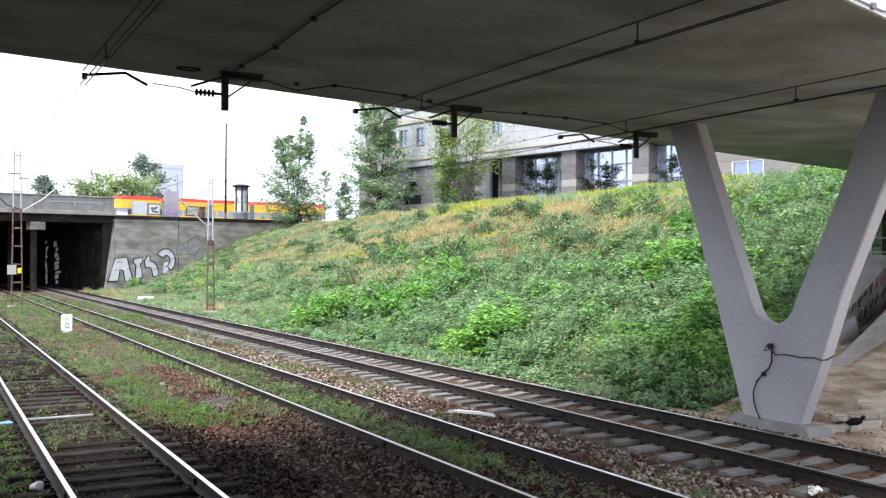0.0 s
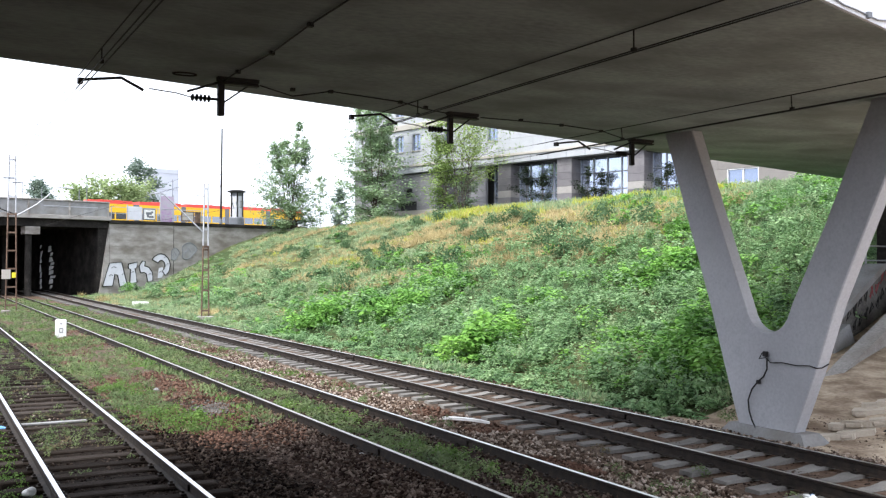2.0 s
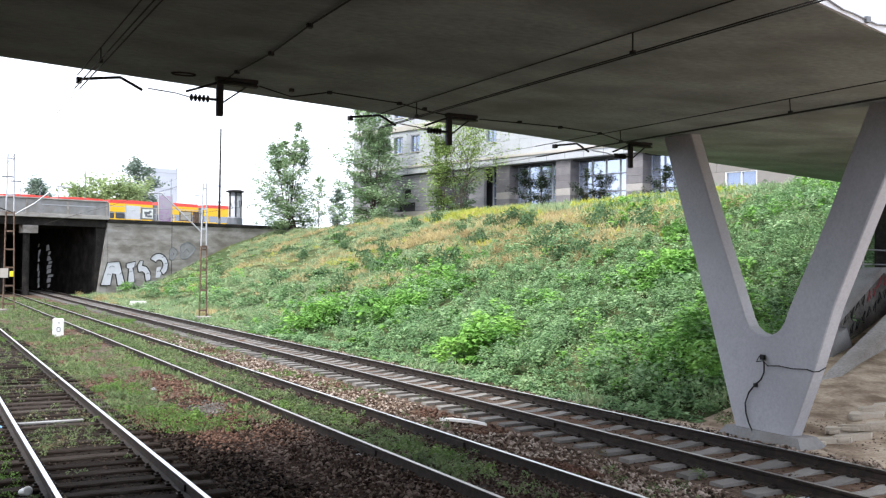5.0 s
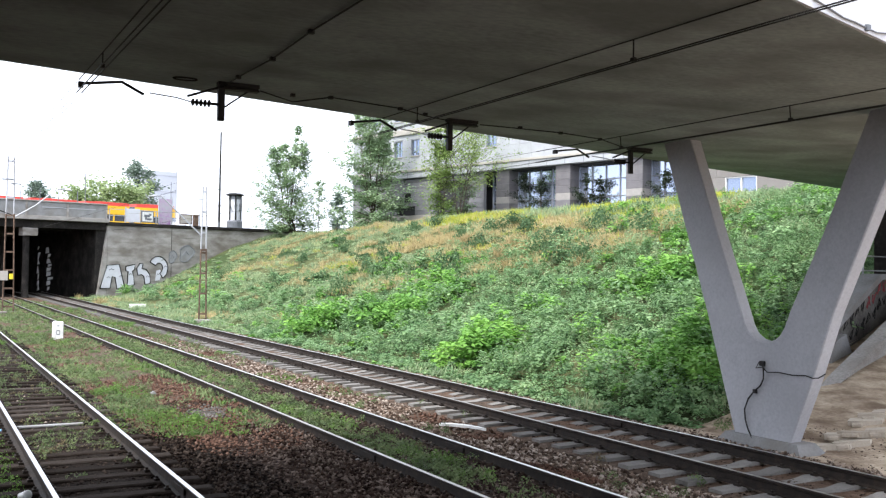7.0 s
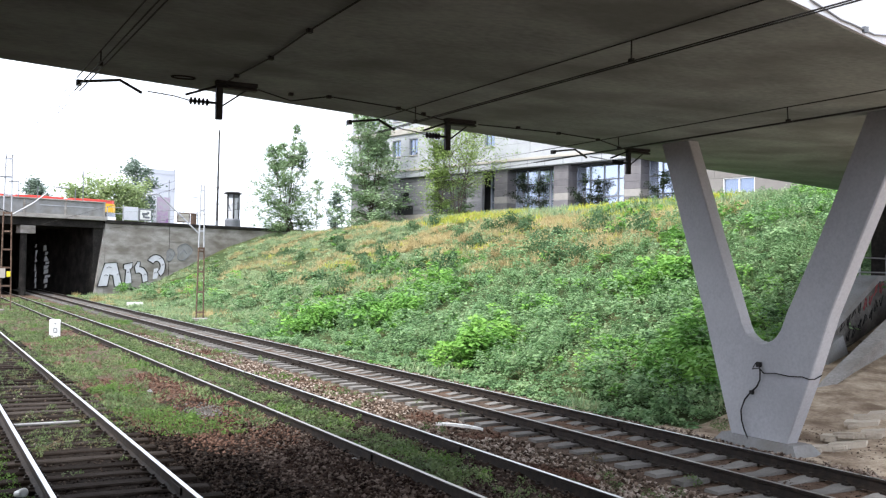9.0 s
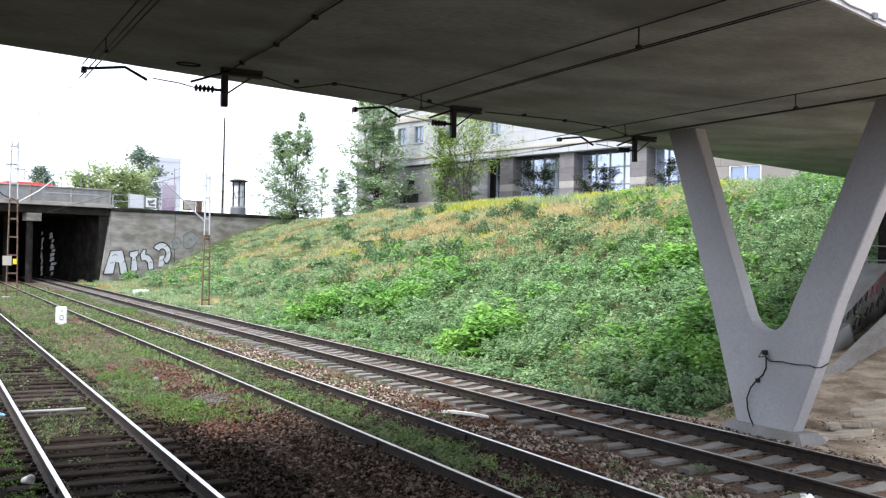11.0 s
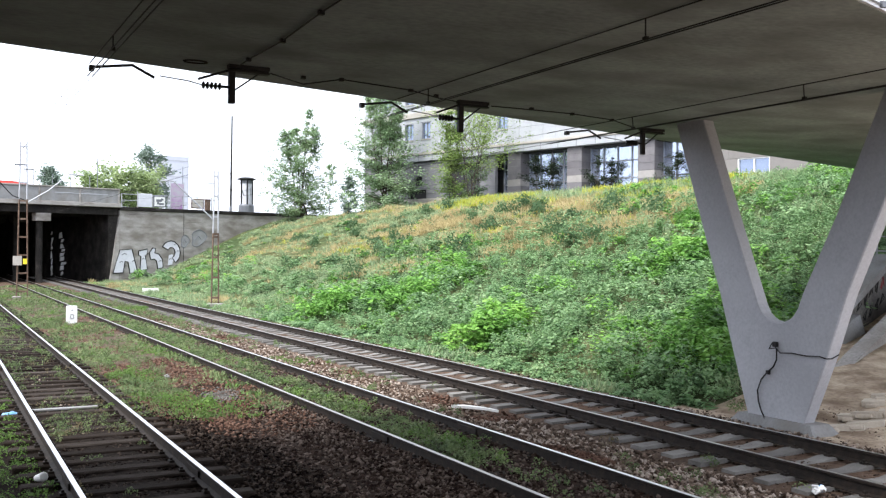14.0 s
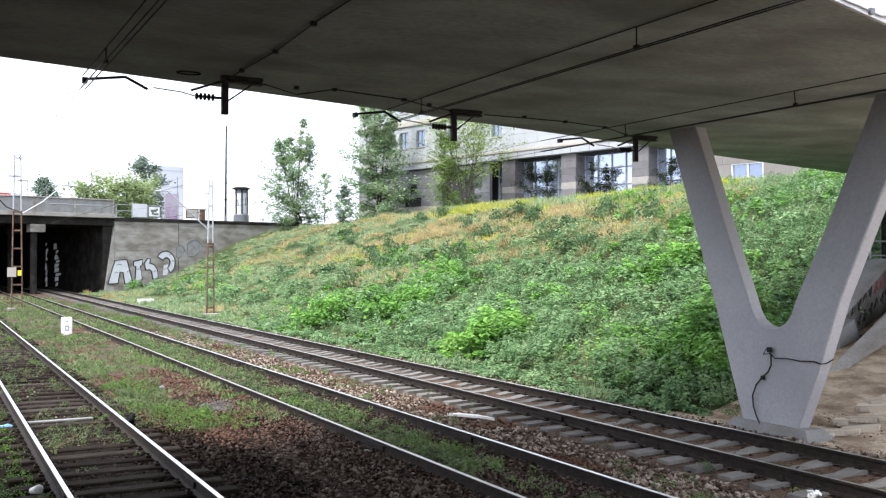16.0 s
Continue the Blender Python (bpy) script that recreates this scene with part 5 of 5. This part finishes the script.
def wall_top_things():
    v = WALL_V + 0.35
    r = thing("guard_rail", "grey steel guard rail on the retaining wall", "railing", STREET)
    for u in np.arange(39.6, 49.5, 1.6):
        part("post", Geo().box(u, u + 0.07, v, v + 0.07, 6.95, 8.25), GALV, r)
    for z in (8.2, 7.6):
        part("bar", Geo().box(39.6, 49.4, v + 0.0, v + 0.05, z, z + 0.06), GALV, r)
    s = thing("white_board", "plain white notice board on the bridge rail", "notice board", STREET)
    part("panel", Geo().box(41.2, 42.7, v - 0.09, v - 0.04, 7.05, 8.35, c=0.01), GRAF, s)
    part("post", Geo().box(41.18, 41.26, v - 0.1, v, 6.95, 8.5), GALV, s)
    q = thing("framed_poster", "framed poster with dark blue shapes on white", "poster", STREET)
    part("frame", Geo().box(42.82, 44.12, v - 0.10, v - 0.04, 7.08, 8.2), GREYM, q)
    part("sheet", Geo().box(42.92, 44.02, v - 0.115, v - 0.10, 7.18, 8.1), WHITE, q)
    for a0, a1, z0, z1 in ((43.1, 43.7, 7.6, 7.85), (43.4, 43.9, 7.3, 7.5), (43.2, 43.4, 7.35, 7.6), (43.6, 43.85, 7.75, 7.95)):
        part("printed_shape", Geo().box(a0, a1, v - 0.125, v - 0.115, z0, z1), GREYM, q)
    p = thing("purple_banner", "pink and purple printed banner behind the rail", "banner", STREET)
    part("sheet", Geo().box(45.2, 46.6, v + 1.0, v + 1.06, 7.0, 9.6), PINK, p)
    for u in (45.15, 46.6):
        part("pole", Geo().box(u, u + 0.06, v + 0.98, v + 1.08, 6.9, 9.8), GALV, p)
    o = thing("framed_poster", "framed poster with orange print on white", "poster", STREET)
    part("frame", Geo().box(46.9, 48.3, v - 0.10, v - 0.04, 7.1, 8.1), MAST_R, o)
    part("sheet", Geo().box(47.0, 48.2, v - 0.115, v - 0.10, 7.2, 8.0), CREAM, o)
    x = thing("red_cabinet", "small red-brown metal cabinet on the wall", "cabinet", STREET)
    part("body", Geo().box(48.5, 49.0, v - 0.2, v + 0.2, 6.94, 8.0, c=0.03), MAST_R, x)
    part("lid", Geo().box(48.45, 49.05, v - 0.24, v + 0.24, 8.0, 8.1, c=0.02), MAST_R, x)


def tower():
    t = thing("glass_tower", "pale bluish glass high-rise with haze painted in", "building", pose(67.3, 303.5, 7, 0, 0, SKEW))
    part("facade", Geo().prism([(-4.2, 0), (3.4, 0), (3.4, 8), (-4.2, 8)], lambda a, b, d: (a, b, d), 0, 25.4), TOWER, t)
    part("roof_frame", Geo().rod([(-4.2, 0, 25.4), (-1.2, 0, 27.4), (3.4, 0, 25.6)], 0.12), GALV, t)
    for z in (8, 13.5, 19, 24):
        part("floor_line", Geo().box(-4.25, 3.45, -0.08, 0, z, z + 0.18), GALV, t)
    part("corner_mast", Geo().box(3.4, 3.6, -0.1, 0.1, 0, 26), GALV, t)
    return t


def thin_poles():
    for x, y, h, r in ((16.6, 115.8, 6.1, 0.05), (15.6, 114.5, 3.9, 0.05), (13.4, 113, 3.9, 0.04), (6.1, 112, 4.4, 0.04), (9.6, 113, 4.2, 0.04), (11.6, 113.5, 3.9, 0.04), (27.2, 120, 6.0, 0.04)):
        t = thing("lamp_pole", "thin grey pole behind the far bridge parapet", "pole", pose(x, y, 7.2), group="poles behind the bridge")
        part("shaft", Geo().rod([(0, 0, 0), (0, 0, h)], r, 6), GREYM, t)
        part("foot", Geo().lathe([(0.14, -0.05), (0.14, 0.15), (0.05, 0.2)], 8), GREYM, t)


def graffiti():
    t = thing("graffiti", "large white outlined graffiti painted on the retaining wall", "graffiti", STREET)
    v0 = WALL_V - 0.040

    def shape(out, m, d, name="painted_shape"):
        part(name, Geo().prism(out, lambda a, b, q: (a, q, b), v0 - d, v0), m, t)

    letters = [[(38.65, 0.59), (39.32, 2.82), (40.52, 2.92), (41.12, 0.71), (40.34, 0.59), (40.14, 1.68), (39.85, 1.75), (39.65, 0.64)],
               [(41.20, 2.74), (42.11, 2.95), (42.08, 2.42), (41.88, 2.31), (42.10, 0.98), (41.36, 0.85), (41.44, 2.25), (41.20, 2.30)],
               [(42.30, 2.55), (42.62, 3.05), (42.95, 3.0), (42.85, 2.55), (43.30, 2.45), (43.66, 1.95), (43.74, 1.12), (43.20, 1.0), (43.06, 1.78), (42.85, 1.95), (42.45, 1.9)]]
    ring = [(44.55 + 1.02 * math.cos(radians(a)), 2.62 + 1.15 * math.sin(radians(a))) for a in range(150, -81, -21)]
    ring += [(44.62 + 0.40 * math.cos(radians(a)), 2.62 + 0.50 * math.sin(radians(a))) for a in range(-80, 151, 23)]
    for out in letters + [ring]:
        shape(out, GRAF, 0.012)
        loop = [(a, v0 - 0.008, b) for a, b in out + out[:1]]
        part("dark_outline", Geo().rod(loop, 0.055, 5), IRON, t)
    shape([(44.25, 1.35), (44.35, 2.35), (44.75, 2.45), (44.95, 2.1), (44.7, 1.4)], GRAF, 0.013)
    # grey shading strokes on the letters
    for a, b, w in ((39.5, 2.35, 0.5), (39.3, 1.6, 0.35), (40.55, 1.7, 0.3), (41.55, 1.9, 0.25), (43.3, 1.7, 0.25), (45.2, 2.7, 0.22), (44.9, 3.35, 0.4), (44.4, 1.9, 0.25)):
        part("shading_stroke", Geo().rod([(a, v0 - 0.012, b), (a + w * 0.5, v0 - 0.012, b + 0.14), (a + w, v0 - 0.012, b + 0.05)], 0.035, 4), GREYM, t)
    # faded outlined letters further up
    for cx, cz, w, h in ((46.05, 3.75, 0.42, 0.62), (47.55, 4.1, 0.80, 0.85)):
        out = [(cx + w * (1 + 0.22 * math.cos(radians(3 * a))) * math.cos(radians(a)), cz + h * math.sin(radians(a + 14))) for a in range(0, 360, 20)]
        shape(out, CONC_LIGHT, 0.006, "faded_fill")
        part("dark_outline", Geo().rod([(a, v0 - 0.006, b) for a, b in out + out[:1]], 0.04, 5), GREYM, t)
        part("dark_outline", Geo().rod([(cx - w * 0.5, v0 - 0.006, cz - h * 0.3), (cx, v0 - 0.006, cz + h * 0.3), (cx + w * 0.4, v0 - 0.006, cz - h * 0.2)], 0.035, 5), GREYM, t)


def wing_walls():
    """Graffitied wing wall and sloping kerb beside the abutment."""
    w = tagged(thing("wing_wall", "graffiti-covered concrete wing wall on the dirt slope", "wall"), kind="structure")

    def face(a, b, d):
        return tuple(street(a, d, b))
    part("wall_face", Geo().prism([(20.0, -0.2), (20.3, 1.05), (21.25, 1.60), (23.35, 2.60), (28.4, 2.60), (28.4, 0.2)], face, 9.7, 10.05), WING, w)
    part("coping", Geo().prism([(20.2, 1.06), (21.25, 1.62), (23.35, 2.62), (28.4, 2.62), (28.4, 2.76), (23.3, 2.76), (21.2, 1.76), (20.2, 1.2)], face, 9.63, 10.12), CONC_LIGHT, w)
    part("stepped_footing", Geo().prism([(20.25, -0.1), (20.3, 1.12), (20.6, 1.3), (21.0, 1.42), (21.32, 0.95), (21.1, 0.4), (20.9, -0.1)], face, 9.45, 9.7), CONC_LIGHT, w)
    part("sloping_kerb", Geo().prism([(18.7, 0.0), (18.7, 0.44), (19.3, 0.70), (21.75, 1.62), (26.0, 3.2), (26.0, 2.2), (21.75, 0.9), (19.5, 0.1)], face, 8.65, 9.0), CONC, w)
    rnd = random.Random(8)
    for k in range(16):
        u = 21.5 + (k % 8) * 0.30
        z = 1.25 + (u - 21.5) * 0.42 + 0.36 * (k // 8) + rnd.uniform(-0.05, 0.05)
        pts = [street(u + 0.15 * math.cos(q * 1.9 + k) * rnd.uniform(0.5, 1), 9.692, z + 0.15 * math.sin(q * 2.3 + k)) for q in range(6)]
        part("scrawl", Geo().rod(pts, 0.010, 4), MAST_RED if k // 8 and k % 8 > 3 else IRON, w)
    ab = tagged(thing("abutment", "concrete abutment under the overpass end, its shade painted near-black", "abutment"), kind="structure")
    # near-black colour paints the deep shade below the deck end
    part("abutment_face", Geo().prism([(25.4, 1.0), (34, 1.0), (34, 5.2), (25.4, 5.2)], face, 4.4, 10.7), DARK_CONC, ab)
    f = thing("steel_fence", "thin pale steel rail fence under the overpass", "railing")
    for u in (22.2, 23.8, 25.4, 27.0):
        part("post", Geo().rod([street(u, 10.3, 0.8), street(u, 10.3, 3.3)], 0.025), GALV, f)
    for z in (2.84, 3.2):
        part("bar", Geo().rod([street(22.0, 10.25, z), street(28.0, 10.25, z)], 0.02), GALV, f)


EDGE_CABLE = [(8.68, 5.31), (9.12, 5.28), (9.39, 5.26), (9.65, 5.27), (9.98, 5.27), (10.25, 5.27), (10.76, 5.35), (12.05, 5.3)]


def small_things():
    rnd = random.Random(5)
    k = thing("kilometre_post", "white painted concrete track marker post", "marker post", pose(4.9, 40.6, -0.28))
    part("post_body", Geo().box(-0.2, 0.2, -0.12, 0.12, 0, 0.78, c=0.035), WHITE, k)
    part("mark", Geo().box(-0.06, 0.06, -0.128, -0.12, 0.26, 0.29).box(-0.06, 0.06, -0.128, -0.12, 0.42, 0.45).box(-0.07, -0.05, -0.128, -0.12, 0.29, 0.42).box(0.05, 0.07, -0.128, -0.12, 0.29, 0.42), GREYM, k, "worn dark marking")
    part("mark", Geo().box(-0.035, 0.035, -0.128, -0.12, 0.60, 0.63), GREYM, k)
    bm = Geo()
    pts = [(8.52, 15.72, 0.02), (8.62, 15.68, 0.05), (8.76, 15.55, 0.06), (8.90, 15.32, 0.055), (8.98, 15.08, 0.04), (9.02, 14.86, 0.015)]
    for i in range(5):
        (a, b, w0), (c, d, w1) = pts[i], pts[i + 1]
        quad = [(a - w0 / 2, b - w0), (c - w1 / 2, d - w1), (c + w1 / 2, d + w1), (a + w0 / 2, b + w0)]
        bm.add([(x, y, -0.17) for x, y in quad] + [(x, y, -0.125) for x, y in quad], [(0, 1, 2, 3), (4, 5, 6, 7), (0, 1, 5, 4), (1, 2, 6, 5), (2, 3, 7, 6), (3, 0, 4, 7)])
    tagged(part("plastic_strip", bm, WHITE), "bent white plastic strip lying on the ballast", "debris")
    tagged(part("concrete_slab", Geo().box(13.4, 14.4, 70.7, 71.5, -0.25, 0.02, c=0.02), WHITE), "pale concrete slab lying beside the track", "slab")
    tagged(part("white_plank", Geo().box(1.58, 2.68, 18.36, 18.47, -0.17, -0.13, c=0.01, m=None), CONC_LIGHT), "pale plank lying across the sleepers", "plank")
    bag = thing("plastic_bottle", "crushed blue and white plastic bottle by the rail", "litter", pose(1.22, 18.4, -0.20, 80, 0, 60))
    part("bottle_body", Geo().lathe([(0.03, -0.14), (0.055, -0.12), (0.05, -0.02), (0.06, 0.06), (0.03, 0.12), (0.02, 0.15)], 9), BLUE, bag)
    part("cap", Geo().lathe([(0.022, 0.15), (0.022, 0.18)], 8), WHITE, bag)
    jar = thing("paper_cup", "white paper cup lying beside the rail", "litter", pose(1.21, 13.0, -0.16, 75, 10, 20))
    part("cup_body", Geo().lathe([(0.04, -0.08), (0.055, 0.08)], 12), WHITE, jar)
    part("lid", Geo().lathe([(0.06, 0.08), (0.06, 0.10), (0.045, 0.11)], 12), WHITE, jar)
    tagged(part("pale_rock", Geo().lathe([(0.03, -0.05), (0.07, -0.02), (0.065, 0.03), (0.025, 0.06)], 7), CONC_LIGHT, m=pose(4.75, 22.4, -0.19, 15, 10, 0)), "pale stone in the weeds", "stone")
    tagged(part("pale_rock", Geo().lathe([(0.03, -0.04), (0.06, -0.01), (0.05, 0.03), (0.02, 0.05)], 7), CONC_LIGHT, m=pose(5.86, 13.35, -0.19, 15, 10, 0)), "pale stone against the rail", "stone")
    rag = Geo()
    for k in range(14):
        a = k * 2.4
        r = 0.015 + 0.005 * k
        rag.box(-0.04, 0.04, -0.022, 0.022, -0.01, 0.012, m=pose(r * math.cos(a), r * math.sin(a), 0.03 + 0.02 * (k % 3), rnd.uniform(-50, 50), rnd.uniform(-40, 40), rnd.uniform(0, 180)), c=0.006, mi=1 if k in (3, 8) else 0)
    tagged(part("crumpled_bag", rag, [WHITE, BLUE], m=pose(9.5, 8.2, -0.19)), "crumpled white and blue plastic bag on the ballast", "litter")
    # broken paving slabs on the dirt path
    for x, y, a, k in ((13.42, 11.08, -54, 1.0), (13.68, 10.86, -48, 0.85), (13.88, 11.2, -50, 0.8), (14.08, 10.95, -56, 1.1), (14.32, 10.75, -46, 0.8), (14.60, 11.30, -52, 0.8), (14.93, 11.34, -44, 0.9), (15.2, 11.2, -50, 1.0)):
        z = ground_z(x, y)
        s = thing("paving_slab", "broken sandy concrete paving slab on the dirt path", "paving slab", pose(x, y, z + 0.045, rnd.uniform(-5, 5), rnd.uniform(-9, -1), a), group="slabs on the dirt path")
        g = Geo().prism([(-0.36 * k, -0.13), (-0.1, -0.17), (0.33 * k, -0.15), (0.38 * k, 0.05), (0.2 * k, 0.16), (-0.3 * k, 0.14)], lambda p, q, d: (p, q, d), -0.08, 0.02)
        part("slab_body", g, SANDSTONE, s)
        part("broken_edge", Geo().box(-0.30 * k, -0.05, -0.24, -0.15, -0.09, -0.01, c=0.02), SANDSTONE, s)
    # hatch and cables under the slab
    h = thing("soffit_hatch", "rusty round hatch rim in the soffit", "hatch", pose(3.08, 12.95, SOFFIT_Z))
    ring = Geo()
    ring.rod([(0.16 * math.cos(radians(a)), 0.10 * math.sin(radians(a)), -0.008) for a in range(0, 361, 30)], 0.012, 4)
    part("rim", ring, RUST, h)
    soffit_cable([(3.57, 8.0, 0.0), (3.59, 9.59, 0.0), (3.67, 11.09, 0.0), (3.64, 12.39, 0.0), (3.60, 12.95, 0.04)], "thin black cable clipped to the soffit")
    soffit_cable([(4.15, 13.05, 0.03), (4.7, 13.25, 0.10), (5.24, 13.13, 0.0), (6.52, 13.44, 0.0), (7.09, 13.69, 0.03), (7.7, 13.9, 0.04)], "thin black cable looping between brackets")
    soffit_cable([(8.3, 14.0, 0.03), (9.14, 14.05, 0.02), (10.1, 14.19, 0.0), (11.18, 14.44, 0.0), (12.4, 15.07, 0.04)], "thin black cable looping between brackets")
    e = thing("edge_cable", "thin cable sagging along the overpass edge", "cable")
    part("cable", Geo().rod([street(u, 4.25 + 0.036 * (u - 8.6), z) for u, z in EDGE_CABLE], 0.010, 5), GREYM, e)
    part("clip", Geo().box(-0.03, 0.03, -0.03, 0.03, -0.03, 0.03), GREYM, e, m=Matrix.Translation(street(EDGE_CABLE[4][0], 4.25 + 0.036 * (EDGE_CABLE[4][0] - 8.6), EDGE_CABLE[4][1])))


# ---- pigeons ----
def pigeon(wings_open, label):
    p = thing("pigeon", label, "pigeon")
    b = Geo()
    prof = [(0.008, -0.13), (0.045, -0.09), (0.068, -0.02), (0.066, 0.05), (0.045, 0.11), (0.02, 0.14)]
    g = Geo().lathe(prof, 12)
    m = pose(0, 0, 0.12, 0, 90 - 15, 0)
    b.add([m @ Vector(v) for v in g.v], g.f)
    part("body", b, PLUME, p, smooth=True)
    h = Geo().lathe([(0.006, -0.035), (0.03, -0.02), (0.034, 0.0), (0.028, 0.022), (0.006, 0.034)], 10)
    hd = part("head", h, PLUME, p, smooth=True, m=pose(0.15, 0, 0.21))
    part("beak", Geo().rod([(0.025, 0, 0), (0.055, 0, -0.008)], 0.008, 5, r1=0.002), GREYM, hd)
    part("neck", Geo().rod([(0.09, 0, 0.14), (0.145, 0, 0.21)], 0.036, 8, r1=0.026), PLUME, p)
    part("tail", Geo().prism([(-0.10, -0.03), (-0.24, -0.055), (-0.24, 0.055), (-0.10, 0.03)], lambda a, c, d: (a, c, d), 0.095, 0.108), PLUME, p)
    for s in (-1, 1):
        part("leg", Geo().rod([(0.0, s * 0.025, 0.07), (0.01, s * 0.028, 0.0), (0.04, s * 0.03, 0.0)], 0.006, 5), RED, p)
    wings = []
    for s in (-1, 1):
        out = [(0.07, 0), (0.09, s * 0.14), (0.04, s * 0.31), (-0.02, s * 0.33), (-0.07, s * 0.16), (-0.10, 0)]
        w = part("wing", Geo().prism(out, lambda a, c, d: (a, c, d), -0.006, 0.006), PLUME, p)
        w.matrix_basis = pose(0, s * 0.045, 0.15, s * (20 if wings_open else -82), 0, 0) if wings_open else pose(-0.02, s * 0.06, 0.155, s * -75, 0, s * 78)
        wings.append(w)
    return p, wings


PLUME = mat("pigeon_plumage", [(0.008, 0.008, 0.010), (0.018, 0.018, 0.022), (0.035, 0.035, 0.04)], 14, 0.85, 0.1, fine=80)

building()
trees()
masts()
street_lamp()
advertising_column()
wall_top_things()
tower()
thin_poles()
graffiti()
wing_walls()
small_things()
ballast()
track_weeds()
embankment_plants()
TRAM = tram()
WALKER, _ = pigeon(False, "dark pigeon walking on the bare dirt")
FLYER, FLYER_WINGS = pigeon(True, "dark pigeon landing on the rail")


def motions():
    nose = [(0, 49.2), (1, 48.1), (2, 46.2), (3, 43.4), (4, 40.2), (5, 36.4), (6.3, 30.6), (7, 27.2), (8, 23.0), (9, 19.6), (10, 15.6), (11.3, 10.8), (12, 9.9), (13.3, 8.3), (14.2, 7.5), (15, 7.1), (16, 6.6)]
    walk(TRAM, [(t, Matrix.Translation(street(u, 112, 6.97)) @ STREET) for t, u in nose])
    steps = [(0.0, 13.50, 10.85, -60), (0.3, 13.48, 10.80, -50), (0.6, 13.56, 10.70, -65), (1.0, 13.52, 10.55, -90), (1.5, 13.64, 10.30, -75), (2.0, 13.78, 10.10, -70), (3.0, 14.1, 9.5, -70), (4.5, 14.6, 8.7, -70), (16.0, 14.8, 8.4, -60)]
    walk(WALKER, [(t, pose(x, y, ground_z(x, y) + 0.012, 0, 0, a)) for t, x, y, a in steps])
    # the flyer waits on the ballast out of the view, then flies in and lands
    fly = [(0.0, -6.5, 29.0, 3.4, 0, -40), (14.6, -5.0, 27.5, 3.0, 0, -40), (15.1, -1.2, 24.2, 1.3, 4, -45), (15.4, 1.22, 21.60, 0.80, 6, -50), (15.5, 1.57, 20.80, 0.58, 8, -50), (15.6, 2.07, 20.00, 0.36, 12, -50), (15.7, 2.30, 19.20, 0.20, 16, -50), (15.8, 2.60, 18.60, 0.18, 12, -60), (15.9, 2.89, 17.70, 0.01, 8, -60), (16.0, 3.12, 17.35, -0.19, 5, -60)]
    walk(FLYER, [(t, pose(x, y, z, 0, -p, a)) for t, x, y, z, p, a in fly])
    beat = [(0.0, 35), (14.6, 35), (15.2, 40), (15.3, -20), (15.4, 20), (15.5, -48), (15.6, 45), (15.7, -35), (15.8, -60), (15.9, -70), (16.0, -78)]
    for s, w in zip((-1, 1), FLYER_WINGS):
        walk(w, [(t, pose(0, s * 0.045, 0.15, s * a, 0, 0)) for t, a in beat])


motions()
